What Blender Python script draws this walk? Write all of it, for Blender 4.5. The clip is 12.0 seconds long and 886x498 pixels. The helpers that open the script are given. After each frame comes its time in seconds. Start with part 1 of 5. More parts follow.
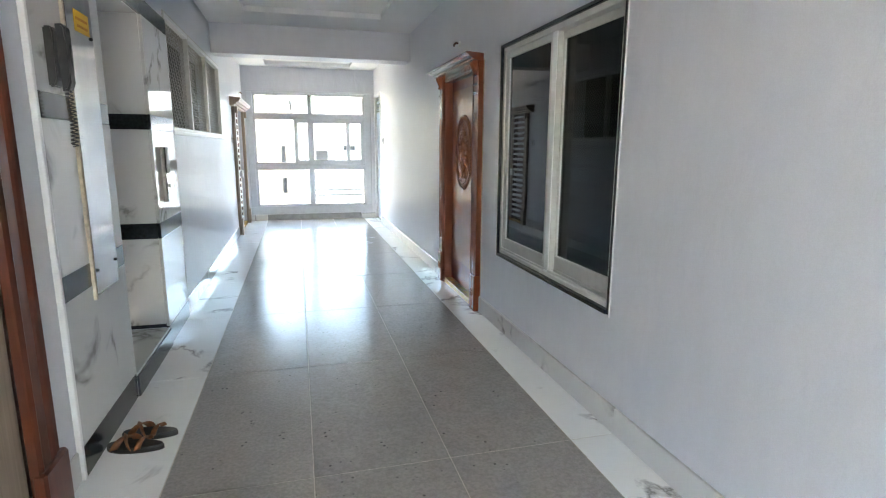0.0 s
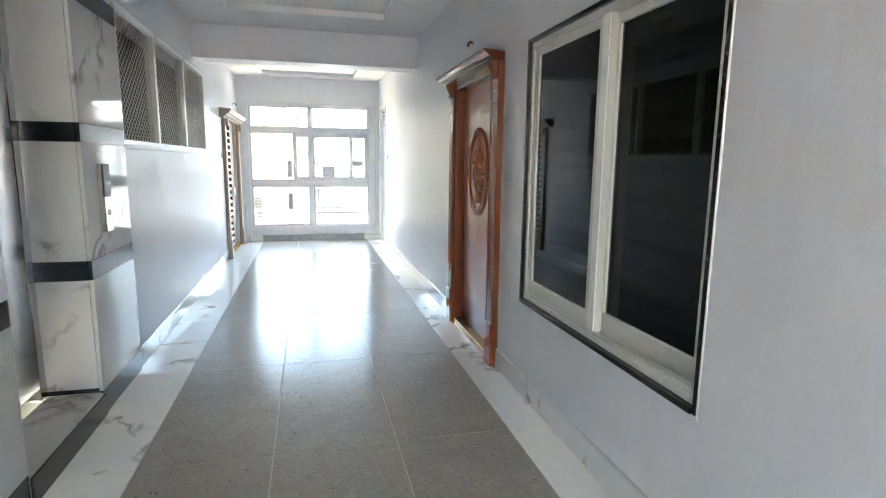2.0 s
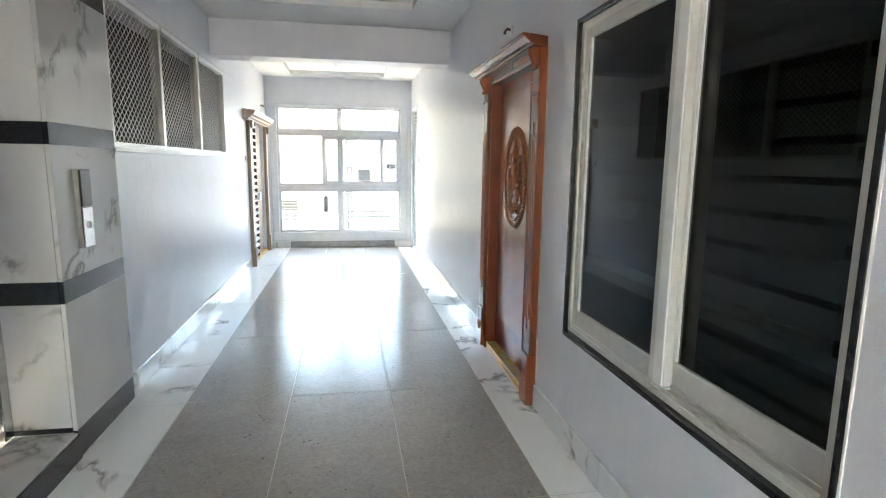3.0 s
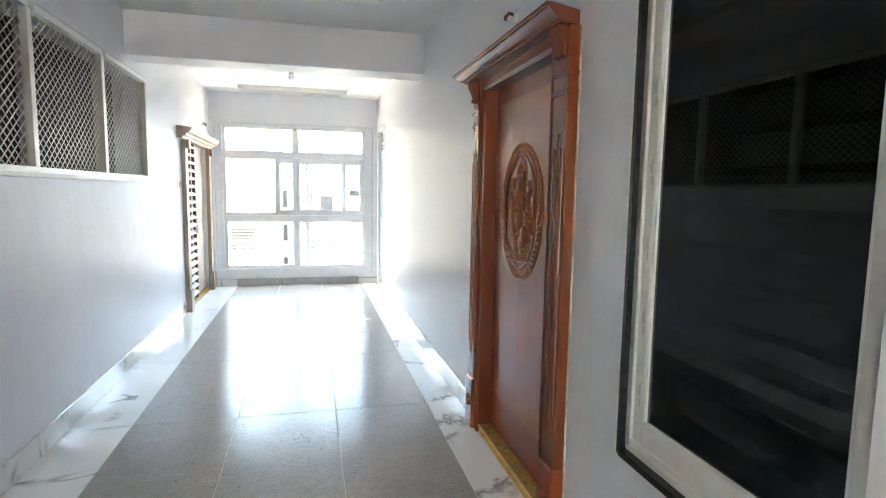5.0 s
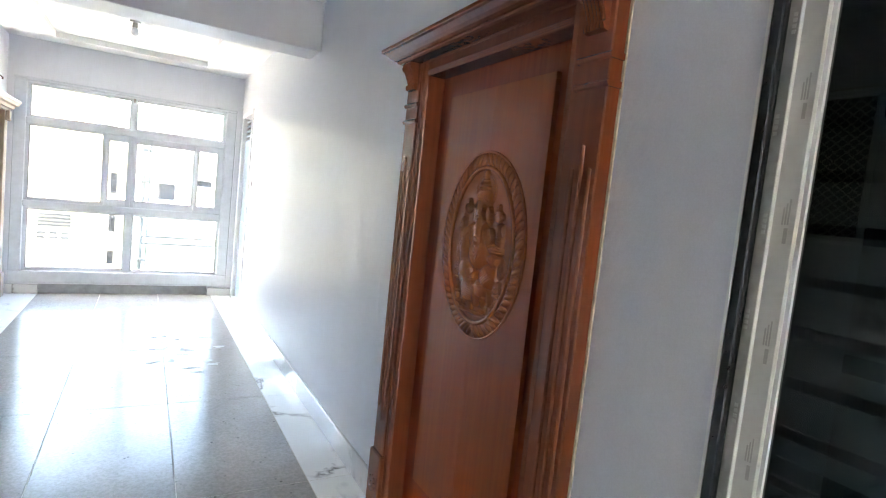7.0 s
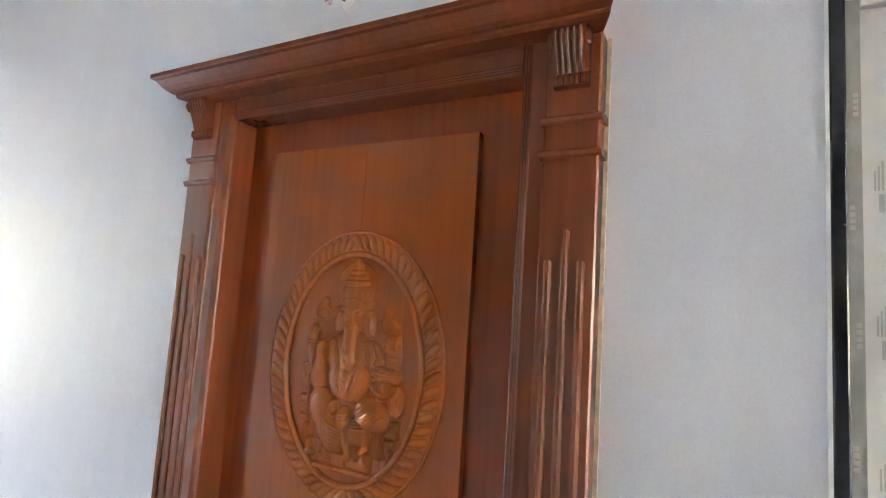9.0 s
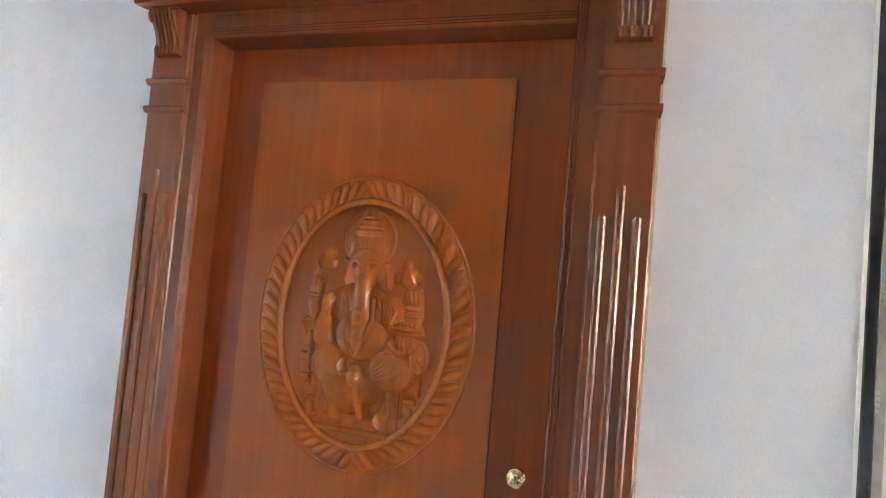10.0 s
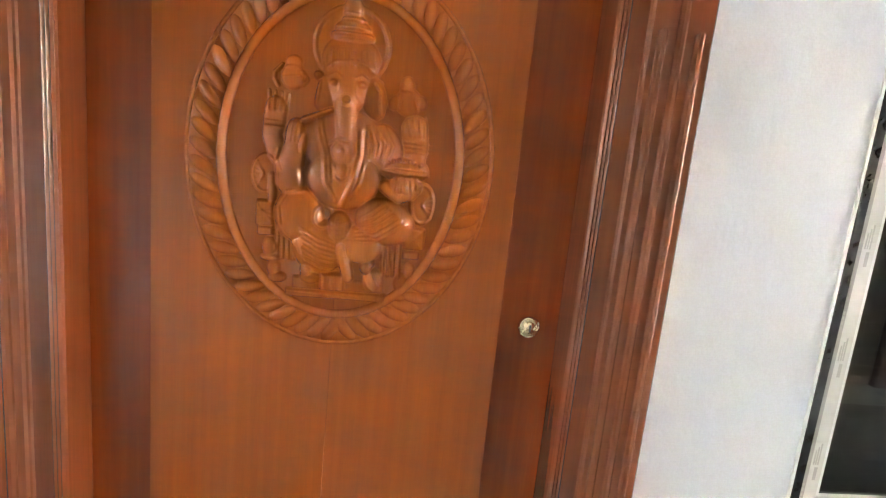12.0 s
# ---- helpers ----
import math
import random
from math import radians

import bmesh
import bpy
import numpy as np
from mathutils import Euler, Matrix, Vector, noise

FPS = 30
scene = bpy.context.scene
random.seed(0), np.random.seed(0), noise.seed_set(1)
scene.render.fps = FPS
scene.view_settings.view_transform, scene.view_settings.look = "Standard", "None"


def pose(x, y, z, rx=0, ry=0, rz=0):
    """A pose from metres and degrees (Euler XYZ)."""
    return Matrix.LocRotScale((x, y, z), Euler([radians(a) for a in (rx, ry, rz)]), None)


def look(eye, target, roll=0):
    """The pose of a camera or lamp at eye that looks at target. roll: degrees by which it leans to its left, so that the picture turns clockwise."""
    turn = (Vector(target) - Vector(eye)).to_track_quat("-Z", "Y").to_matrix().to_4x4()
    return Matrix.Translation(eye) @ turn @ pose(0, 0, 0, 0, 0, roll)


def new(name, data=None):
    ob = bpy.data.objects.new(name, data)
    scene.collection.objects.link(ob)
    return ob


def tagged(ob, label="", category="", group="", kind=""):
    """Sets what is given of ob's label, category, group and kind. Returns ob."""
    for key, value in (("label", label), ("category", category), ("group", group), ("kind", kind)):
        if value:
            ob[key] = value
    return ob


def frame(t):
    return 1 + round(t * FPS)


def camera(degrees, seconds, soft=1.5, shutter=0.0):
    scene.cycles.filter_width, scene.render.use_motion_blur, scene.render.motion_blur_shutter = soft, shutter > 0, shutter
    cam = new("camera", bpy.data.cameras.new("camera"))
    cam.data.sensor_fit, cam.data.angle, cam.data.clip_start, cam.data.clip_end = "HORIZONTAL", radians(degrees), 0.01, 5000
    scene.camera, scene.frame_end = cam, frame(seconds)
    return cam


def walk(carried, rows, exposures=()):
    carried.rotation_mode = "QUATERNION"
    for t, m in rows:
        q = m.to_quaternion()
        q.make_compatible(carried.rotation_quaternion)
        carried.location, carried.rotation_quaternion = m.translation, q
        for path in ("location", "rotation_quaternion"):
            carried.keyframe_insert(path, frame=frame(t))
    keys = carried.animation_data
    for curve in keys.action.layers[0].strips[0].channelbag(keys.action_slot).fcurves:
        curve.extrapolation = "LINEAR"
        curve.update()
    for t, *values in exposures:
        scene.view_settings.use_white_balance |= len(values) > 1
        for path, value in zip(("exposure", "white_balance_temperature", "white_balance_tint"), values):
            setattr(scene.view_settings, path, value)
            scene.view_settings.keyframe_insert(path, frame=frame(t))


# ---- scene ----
cam = camera(79.1, 12.0, soft=1.15)
PATH = [
    (0, (-0.008, -0.171, 1.379), (0.5, 1.727, 1.005), 0.3),
    (0.5, (0.023, -0.033, 1.415), (0.524, 1.866, 1.04), 0.6),
    (1, (0.071, 0.191, 1.396), (0.552, 2.105, 1.073), 0.9),
    (1.5, (0.128, 0.406, 1.414), (0.611, 2.32, 1.09), 0.8),
    (2, (0.201, 0.64, 1.398), (0.679, 2.556, 1.08), 0.7),
    (2.5, (0.289, 0.887, 1.378), (0.731, 2.811, 1.061), 0.7),
    (3, (0.361, 1.132, 1.412), (0.707, 3.077, 1.102), 0.7),
    (3.2, (0.383, 1.221, 1.413), (0.721, 3.168, 1.103), 0.9),
    (5, (0.455, 2.12, 1.421), (0.931, 4.051, 1.21), 0.9),
    (5.5, (0.465, 2.361, 1.44), (0.927, 4.296, 1.229), 0.3),
    (6, (0.464, 2.578, 1.441), (0.971, 4.502, 1.233), 2.6),
    (6.5, (0.437, 2.772, 1.428), (1.114, 4.644, 1.242), 5.5),
    (7, (0.404, 2.996, 1.458), (1.381, 4.734, 1.297), 6.0),
    (7.5, (0.439, 3.188, 1.462), (1.657, 4.775, 1.449), 7.5),
    (7.7, (0.382, 3.27, 1.499), (1.714, 4.762, 1.513), 5.7),
    (9.3, (0.384, 3.879, 1.487), (2.183, 4.722, 1.717), 3.8),
    (9.5, (0.363, 3.941, 1.48), (2.2, 4.702, 1.696), 3.7),
    (10, (0.321, 4.103, 1.456), (2.241, 4.657, 1.548), 5.0),
    (10.5, (0.322, 4.219, 1.411), (2.27, 4.669, 1.372), 5.5),
    (11, (0.371, 4.363, 1.35), (2.348, 4.567, 1.128), 4.4),
    (11.5, (0.423, 4.446, 1.349), (2.396, 4.478, 1.026), 4.6),
    (12, (0.492, 4.517, 1.357), (2.452, 4.32, 1.01), 5.7),
]
EXPOSURES = [(0, 5.58, 7450, 7), (3.2, 5.9, 7850, 7), (5, 6.02, 7950, 7), (7, 6.05, 7500, 9), (7.7, 6.3, 7500, 10), (9.3, 7.2, 7850, 10), (10.5, 7.4, 8050, 10), (12, 7.72, 8450, 10)]
walk(cam, [(t, look(eye, target, roll)) for t, eye, target, roll in PATH], EXPOSURES)

# ---- light and exposure ----
SUN_EL, SUN_AZ = radians(56), radians(275)
world = bpy.data.worlds.new("sky_world")
scene.world = world
world.use_nodes = True
wn = world.node_tree.nodes
sky = wn.new("ShaderNodeTexSky")
sky.sky_type, sky.sun_disc = "NISHITA", False
sky.sun_elevation, sky.sun_rotation = SUN_EL, SUN_AZ
sky.dust_density = 2.5
wn["Background"].inputs["Strength"].default_value = 0.15
world.node_tree.links.new(sky.outputs["Color"], wn["Background"].inputs["Color"])
sun = new("sun", bpy.data.lights.new("sun", "SUN"))
sun.data.energy, sun.data.angle, sun.data.color = 3.0, radians(0.5), (1.0, 0.95, 0.87)
sun_from = Vector((math.sin(SUN_AZ) * math.cos(SUN_EL), math.cos(SUN_AZ) * math.cos(SUN_EL), math.sin(SUN_EL)))
sun.matrix_world = look(sun_from * 40, (0, 0, 0))

# ---- plan, in metres ----
EAST, WEST, NORTH, SOUTH = 1.44, -0.945, 10.42, -5.2
CEIL, BEAM_Z = 2.79, 2.45
CLAD = -0.925          # face of the marble cladding round the lift
LIFT_Y0, LIFT_Y1, LIFT_TOP, SILL_Z = 2.965, 3.787, 2.19, 0.13
ROW_Y = 3.15           # a joint line across the floor


# ---- materials ----
def mat_nodes(name):
    m = bpy.data.materials.new(name)
    m.use_nodes = True
    nt = m.node_tree
    return m, nt, nt.nodes["Principled BSDF"]


def coords(nt, scale, shuffle=0.0, stretch=(1, 1, 1)):
    """World position, stretched and scaled; shuffle moves it at random from piece to piece."""
    geo = nt.nodes.new("ShaderNodeNewGeometry")
    mul = nt.nodes.new("ShaderNodeVectorMath")
    mul.operation = "MULTIPLY"
    mul.inputs[1].default_value = [scale * s for s in stretch]
    nt.links.new(geo.outputs["Position"], mul.inputs[0])
    if not shuffle:
        return mul.outputs[0]
    info = nt.nodes.new("ShaderNodeObjectInfo")
    off = nt.nodes.new("ShaderNodeVectorMath")
    off.operation = "MULTIPLY_ADD"
    off.inputs[1].default_value = (shuffle, shuffle * 1.7, shuffle * 0.6)
    nt.links.new(info.outputs["Random"], off.inputs[0])
    nt.links.new(mul.outputs[0], off.inputs[2])
    return off.outputs[0]


def tex_noise(nt, vec, scale=1.0, detail=4.0, rough=0.55, distort=0.0):
    n = nt.nodes.new("ShaderNodeTexNoise")
    n.inputs["Scale"].default_value, n.inputs["Detail"].default_value = scale, detail
    n.inputs["Roughness"].default_value, n.inputs["Distortion"].default_value = rough, distort
    nt.links.new(vec, n.inputs["Vector"])
    return n.outputs["Fac"]


def ramp(nt, fac, *stops):
    r = nt.nodes.new("ShaderNodeValToRGB")
    while len(r.color_ramp.elements) < len(stops):
        r.color_ramp.elements.new(0.5)
    for e, (p, c) in zip(r.color_ramp.elements, stops):
        e.position = p
        e.color = (*c, 1) if not isinstance(c, (int, float)) else (c, c, c, 1)
    nt.links.new(fac, r.inputs["Fac"])
    return r.outputs["Color"]


def mix(nt, kind, fac, a, b):
    n = nt.nodes.new("ShaderNodeMix")
    n.data_type, n.blend_type = "RGBA", kind
    for sock, val in ((n.inputs[0], fac), (n.inputs[6], a), (n.inputs[7], b)):
        if isinstance(val, (int, float)):
            sock.default_value = val if sock.type == "VALUE" else (val, val, val, 1)
        elif isinstance(val, tuple):
            sock.default_value = (*val, 1)
        else:
            nt.links.new(val, sock)
    return n.outputs[2]


def relief(nt, bsdf, height, strength, distance):
    b = nt.nodes.new("ShaderNodeBump")
    b.inputs["Strength"].default_value, b.inputs["Distance"].default_value = strength, distance
    nt.links.new(height, b.inputs["Height"])
    nt.links.new(b.outputs["Normal"], bsdf.inputs["Normal"])


def plain(name, c, rough=0.5, metal=0.0, vary=0.12, scale=9.0, grain=220.0, bump=0.15, coat=0.0, shuffle=0.0, stretch=(1, 1, 1)):
    """A painted, metal or moulded surface with soft large stains and a fine grain."""
    m, nt, p = mat_nodes(name)
    big = tex_noise(nt, coords(nt, scale, shuffle, stretch), 1.0, 5.0)
    fine = tex_noise(nt, coords(nt, grain, 0.0, stretch), 1.0, 2.0)
    lo, hi = tuple(v * (1 - vary) for v in c), tuple(min(1.0, v * (1 + vary)) for v in c)
    nt.links.new(ramp(nt, big, (0.3, lo), (0.7, hi)), p.inputs["Base Color"])
    nt.links.new(ramp(nt, big, (0.25, max(0.02, rough * 0.8)), (0.75, min(1.0, rough * 1.25))), p.inputs["Roughness"])
    p.inputs["Metallic"].default_value = metal
    p.inputs["Coat Weight"].default_value = coat
    if bump:
        relief(nt, p, fine, bump, 0.0008)
    return m


def wall_paint():
    m, nt, p = mat_nodes("blue_grey_wall_paint")
    big = tex_noise(nt, coords(nt, 0.9), 1.0, 4.0)
    streak = tex_noise(nt, coords(nt, 9.0, 0.0, (1, 1, 0.25)), 1.0, 5.0)
    trowel = tex_noise(nt, coords(nt, 8.0, 0.0, (1, 1, 0.45)), 1.0, 3.0, 0.5, 0.6)
    roller = tex_noise(nt, coords(nt, 130.0), 1.0, 3.0)
    base = ramp(nt, big, (0.3, (0.685, 0.70, 0.75)), (0.7, (0.73, 0.745, 0.79)))
    speck = tex_noise(nt, coords(nt, 260.0), 1.0, 2.0)
    base = mix(nt, "MULTIPLY", 0.8, base, ramp(nt, speck, (0.35, (0.93, 0.93, 0.93)), (0.65, (1, 1, 1))))
    base = mix(nt, "MULTIPLY", 0.3, base, ramp(nt, streak, (0.35, (0.9, 0.9, 0.89)), (0.65, (1, 1, 1))))
    nt.links.new(base, p.inputs["Base Color"])
    nt.links.new(ramp(nt, streak, (0.3, 0.33), (0.7, 0.45)), p.inputs["Roughness"])
    p.inputs["Specular IOR Level"].default_value = 0.5
    fine = mix(nt, "MIX", 0.7, roller, streak)
    relief(nt, p, mix(nt, "MIX", 0.75, fine, trowel), 0.6, 0.012)
    return m


def marble(name="white_marble", tint=(0.63, 0.63, 0.615), rough=0.06):
    m, nt, p = mat_nodes(name)
    v = coords(nt, 1.0, 40.0, (1, 1, 1))
    warp = tex_noise(nt, v, 1.15, 6.0, 0.55, 0.5)
    line = nt.nodes.new("ShaderNodeMath")
    line.operation = "SUBTRACT"
    line.inputs[1].default_value = 0.5
    nt.links.new(warp, line.inputs[0])
    ab = nt.nodes.new("ShaderNodeMath")
    ab.operation = "ABSOLUTE"
    nt.links.new(line.outputs[0], ab.inputs[0])
    where = tex_noise(nt, v, 2.7, 2.0)
    vein = ramp(nt, ab.outputs[0], (0.0, 1.0), (0.008, 0.55), (0.024, 0.0))
    mask = ramp(nt, where, (0.50, 0.0), (0.61, 1.0))
    vein = mix(nt, "MULTIPLY", 1.0, vein, mask)
    cloud = tex_noise(nt, v, 1.1, 4.0)
    base = ramp(nt, cloud, (0.3, tuple(c * 0.93 for c in tint)), (0.7, tint))
    nt.links.new(mix(nt, "MIX", vein, base, (0.27, 0.26, 0.25)), p.inputs["Base Color"])
    p.inputs["Roughness"].default_value = rough
    relief(nt, p, tex_noise(nt, coords(nt, 3.0), 1.0, 1.0), 0.06, 0.004)
    return m


def stone_tile():
    m, nt, p = mat_nodes("dark_grey_stone_tile")
    v = coords(nt, 1.0, 30.0)
    cloud = tex_noise(nt, v, 7.0, 9.0, 0.72)
    grit = tex_noise(nt, v, 60.0, 3.0, 0.7)
    base = ramp(nt, cloud, (0.3, (0.325, 0.302, 0.281)), (0.7, (0.375, 0.351, 0.328)))
    base = mix(nt, "MULTIPLY", 0.38, base, ramp(nt, grit, (0.35, 0.58), (0.62, 1.2)))
    vo = nt.nodes.new("ShaderNodeTexVoronoi")
    vo.inputs["Scale"].default_value = 26.0
    nt.links.new(v, vo.inputs["Vector"])
    pick = ramp(nt, vo.outputs["Distance"], (0.12, 1.0), (0.20, 0.0))
    sparse = ramp(nt, tex_noise(nt, v, 9.0, 1.0), (0.56, 0.0), (0.66, 0.8))
    base = mix(nt, "MIX", mix(nt, "MULTIPLY", 1.0, pick, sparse), base, (0.05, 0.048, 0.046))
    pale = ramp(nt, tex_noise(nt, v, 85.0, 1.0), (0.70, 0.0), (0.76, 0.6))
    base = mix(nt, "MIX", pale, base, (0.34, 0.33, 0.32))
    dust = tex_noise(nt, coords(nt, 2.4), 1.0, 8.0, 0.72)
    base = mix(nt, "MIX", ramp(nt, dust, (0.4, 0.0), (0.9, 0.09)), base, (0.36, 0.35, 0.33))
    nt.links.new(base, p.inputs["Base Color"])
    nt.links.new(ramp(nt, dust, (0.25, 0.17), (0.85, 0.27)), p.inputs["Roughness"])
    p.inputs["Specular IOR Level"].default_value = 0.36
    hi = mix(nt, "ADD", 0.2, tex_noise(nt, v, 5.0, 4.0, 0.6), grit)
    relief(nt, p, hi, 0.12, 0.004)
    return m


def wood(name, dark, light, rough=0.34, stretch=(5, 5, 0.16), coat=0.25, varnish=(1, 1, 1), gloss=0.26, chisel=0.0):
    """Grained wood under a clear or tinted varnish."""
    m, nt, p = mat_nodes(name)
    v = coords(nt, 11.0, 12.0, stretch)
    grain = tex_noise(nt, v, 1.0, 5.0, 0.5, 0.15)
    pores = tex_noise(nt, coords(nt, 55.0, 12.0, stretch), 1.0, 3.0)
    blotch = tex_noise(nt, coords(nt, 2.2), 1.0, 3.0)
    base = ramp(nt, grain, (0.3, dark), (0.7, light))
    base = mix(nt, "MULTIPLY", 0.14, base, ramp(nt, pores, (0.35, 0.72), (0.6, 1.0)))
    base = mix(nt, "MULTIPLY", 0.25, base, ramp(nt, blotch, (0.3, 0.82), (0.7, 1.05)))
    nt.links.new(base, p.inputs["Base Color"])
    nt.links.new(ramp(nt, pores, (0.3, rough * 1.1), (0.7, rough * 0.95)), p.inputs["Roughness"])
    p.inputs["Coat Weight"].default_value, p.inputs["Coat Roughness"].default_value = coat, gloss
    p.inputs["Coat Tint"].default_value = (*varnish, 1)
    if coat == 1.0:
        p.inputs["Specular IOR Level"].default_value = 0.0
    if chisel:
        relief(nt, p, tex_noise(nt, coords(nt, 120.0), 1.0, 2.0), chisel, 0.003)
    else:
        relief(nt, p, pores, 0.06, 0.001)
    return m


def pane_glass(name, tint, head_on):
    """Clear or tinted glass; it mirrors more the more aslant it is seen."""
    m = bpy.data.materials.new(name)
    m.use_nodes = True
    nt = m.node_tree
    nt.nodes.clear()
    out, mixer = nt.nodes.new("ShaderNodeOutputMaterial"), nt.nodes.new("ShaderNodeMixShader")
    lw, gl, tr = nt.nodes.new("ShaderNodeLayerWeight"), nt.nodes.new("ShaderNodeBsdfGlossy"), nt.nodes.new("ShaderNodeBsdfTransparent")
    lw.inputs["Blend"].default_value = 0.5
    power, scale = nt.nodes.new("ShaderNodeMath"), nt.nodes.new("ShaderNodeMath")
    power.operation, scale.operation = "POWER", "MULTIPLY_ADD"
    power.inputs[1].default_value = 5.0
    scale.inputs[1].default_value, scale.inputs[2].default_value = 1 - head_on, head_on
    nt.links.new(lw.outputs["Facing"], power.inputs[0])
    nt.links.new(power.outputs[0], scale.inputs[0])
    gl.inputs["Roughness"].default_value = 0.015
    tr.inputs["Color"].default_value = (*tint, 1)
    nt.links.new(scale.outputs[0], mixer.inputs[0])
    nt.links.new(tr.outputs[0], mixer.inputs[1])
    nt.links.new(gl.outputs[0], mixer.inputs[2])
    nt.links.new(mixer.outputs[0], out.inputs[0])
    return m


def floral_tile():
    m, nt, p = mat_nodes("floral_printed_tile")
    v = coords(nt, 1.0)
    vo = nt.nodes.new("ShaderNodeTexVoronoi")
    vo.inputs["Scale"].default_value = 27.0
    nt.links.new(v, vo.inputs["Vector"])
    sep = nt.nodes.new("ShaderNodeSeparateColor")
    nt.links.new(vo.outputs["Color"], sep.inputs[0])
    petals = ramp(nt, sep.outputs[0], (0.0, (0.62, 0.33, 0.05)), (0.25, (0.40, 0.07, 0.03)), (0.45, (0.62, 0.52, 0.36)), (0.62, (0.09, 0.22, 0.22)), (0.8, (0.55, 0.15, 0.04)), (1.0, (0.62, 0.33, 0.05)))
    ring = ramp(nt, vo.outputs["Distance"], (0.25, 1.0), (0.5, 0.0))
    fine = tex_noise(nt, v, 70.0, 3.0)
    base = mix(nt, "MIX", ring, (0.50, 0.30, 0.06), petals)
    base = mix(nt, "MULTIPLY", 0.5, base, ramp(nt, fine, (0.4, 0.5), (0.6, 1.1)))
    nt.links.new(base, p.inputs["Base Color"])
    p.inputs["Roughness"].default_value = 0.25
    return m


PAINT = wall_paint()
CEILING_WHITE = plain("white_ceiling_paint", (0.82, 0.825, 0.82), 0.75, vary=0.03, scale=1.2, grain=90, bump=0.25)
MARBLE = marble()
MARBLE_BORDER = marble("white_border_marble", (0.88, 0.88, 0.86), 0.06)
MARBLE_SKIRT = marble("grey_white_skirting_marble", (0.70, 0.70, 0.69), 0.07)
GRANITE = plain("black_granite", (0.018, 0.020, 0.025), 0.16, vary=0.35, scale=45, grain=300, bump=0.0, shuffle=9)
STONE = stone_tile()
GREY_STONE = plain("grey_skirting_stone", (0.30, 0.31, 0.32), 0.2, vary=0.15, scale=12)
GROUT = plain("pale_grout", (0.52, 0.48, 0.41), 0.9, vary=0.2, scale=30)
VARNISH = (0.66, 0.50, 0.42)
TEAK = wood("varnished_teak", (0.53, 0.142, 0.025), (0.61, 0.175, 0.031), 0.45, coat=1.0, varnish=VARNISH)
TEAK_STILE = wood("brown_varnished_teak", (0.40, 0.092, 0.019), (0.49, 0.122, 0.025), 0.45, coat=1.0, varnish=VARNISH)
TEAK_CARVED = wood("carved_polished_teak", (0.54, 0.142, 0.024), (0.66, 0.195, 0.033), 0.45, coat=1.0, varnish=VARNISH, gloss=0.16, chisel=0.15)
TEAK_FRAME = wood("dark_varnished_teak", (0.295, 0.098, 0.043), (0.365, 0.122, 0.053), 0.45, coat=1.0, varnish=VARNISH)
PALE_WOOD = wood("pale_brown_wood", (0.27, 0.20, 0.15), (0.37, 0.285, 0.215), 0.4)
RED_WOOD = wood("red_brown_wood", (0.085, 0.022, 0.011), (0.13, 0.034, 0.016), 0.3)
UPVC = plain("white_upvc", (0.80, 0.81, 0.82), 0.35, vary=0.05, scale=14, bump=0.05)
UPVC_GREY = plain("grey_white_upvc", (0.60, 0.63, 0.67), 0.4, vary=0.06, scale=14, bump=0.05)
UPVC_WARM = plain("dusty_upvc", (0.62, 0.61, 0.58), 0.42, vary=0.06, scale=18, bump=0.1, shuffle=3)
FILM_GREY = plain("grey_protective_film", (0.34, 0.33, 0.31), 0.5, vary=0.15, scale=25)
FAINT_PRINT = plain("faint_grey_print", (0.44, 0.43, 0.40), 0.5, vary=0.1)
BLACK = plain("black_plastic", (0.018, 0.018, 0.02), 0.35, vary=0.2, scale=20)
STEEL = plain("brushed_steel", (0.52, 0.525, 0.53), 0.10, 1.0, vary=0.14, scale=6, grain=160, bump=0.12, stretch=(1, 1, 0.05))
ALU = plain("aluminium", (0.60, 0.59, 0.56), 0.38, 0.65, vary=0.1, scale=12)
MESH_METAL = plain("expanded_metal", (0.42, 0.40, 0.36), 0.5, 0.5, vary=0.15, scale=20)
IRON = plain("black_iron", (0.02, 0.021, 0.022), 0.45, 0.3, vary=0.2)
BLUE_STEEL = plain("blue_grey_steel_paint", (0.20, 0.25, 0.32), 0.4, 0.2, vary=0.1)
BRASS = plain("worn_brass", (0.72, 0.60, 0.36), 0.25, 1.0, vary=0.1, scale=60)
YELLOW = plain("yellow_sticker", (0.80, 0.46, 0.02), 0.4, vary=0.05)
OCHRE = plain("ochre_tile_glaze", (0.58, 0.33, 0.06), 0.35, vary=0.3, scale=40)
ORANGE_INK = plain("orange_ink", (0.55, 0.16, 0.02), 0.5)
TAN_LEATHER = plain("tan_leather", (0.19, 0.07, 0.022), 0.5, vary=0.4, scale=60)
DARK_RUBBER = plain("dark_brown_rubber", (0.026, 0.020, 0.018), 0.5, vary=0.3, scale=40)
GREY_RUBBER = plain("grey_footbed", (0.035, 0.031, 0.03), 0.6, vary=0.3, scale=40)
DARK_ROOM = plain("dim_room_paint", (0.46, 0.48, 0.42), 0.8, vary=0.1, scale=2)
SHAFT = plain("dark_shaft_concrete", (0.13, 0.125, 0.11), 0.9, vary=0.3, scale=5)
CREAM = plain("cream_render", (0.30, 0.27, 0.21), 0.9, vary=0.05, scale=1.5)
WHITE_RENDER = plain("white_render", (0.40, 0.41, 0.42), 0.9, vary=0.04, scale=1.5)
GREY_DARK = plain("dark_window_glass", (0.011, 0.012, 0.014), 0.5, vary=0.1)
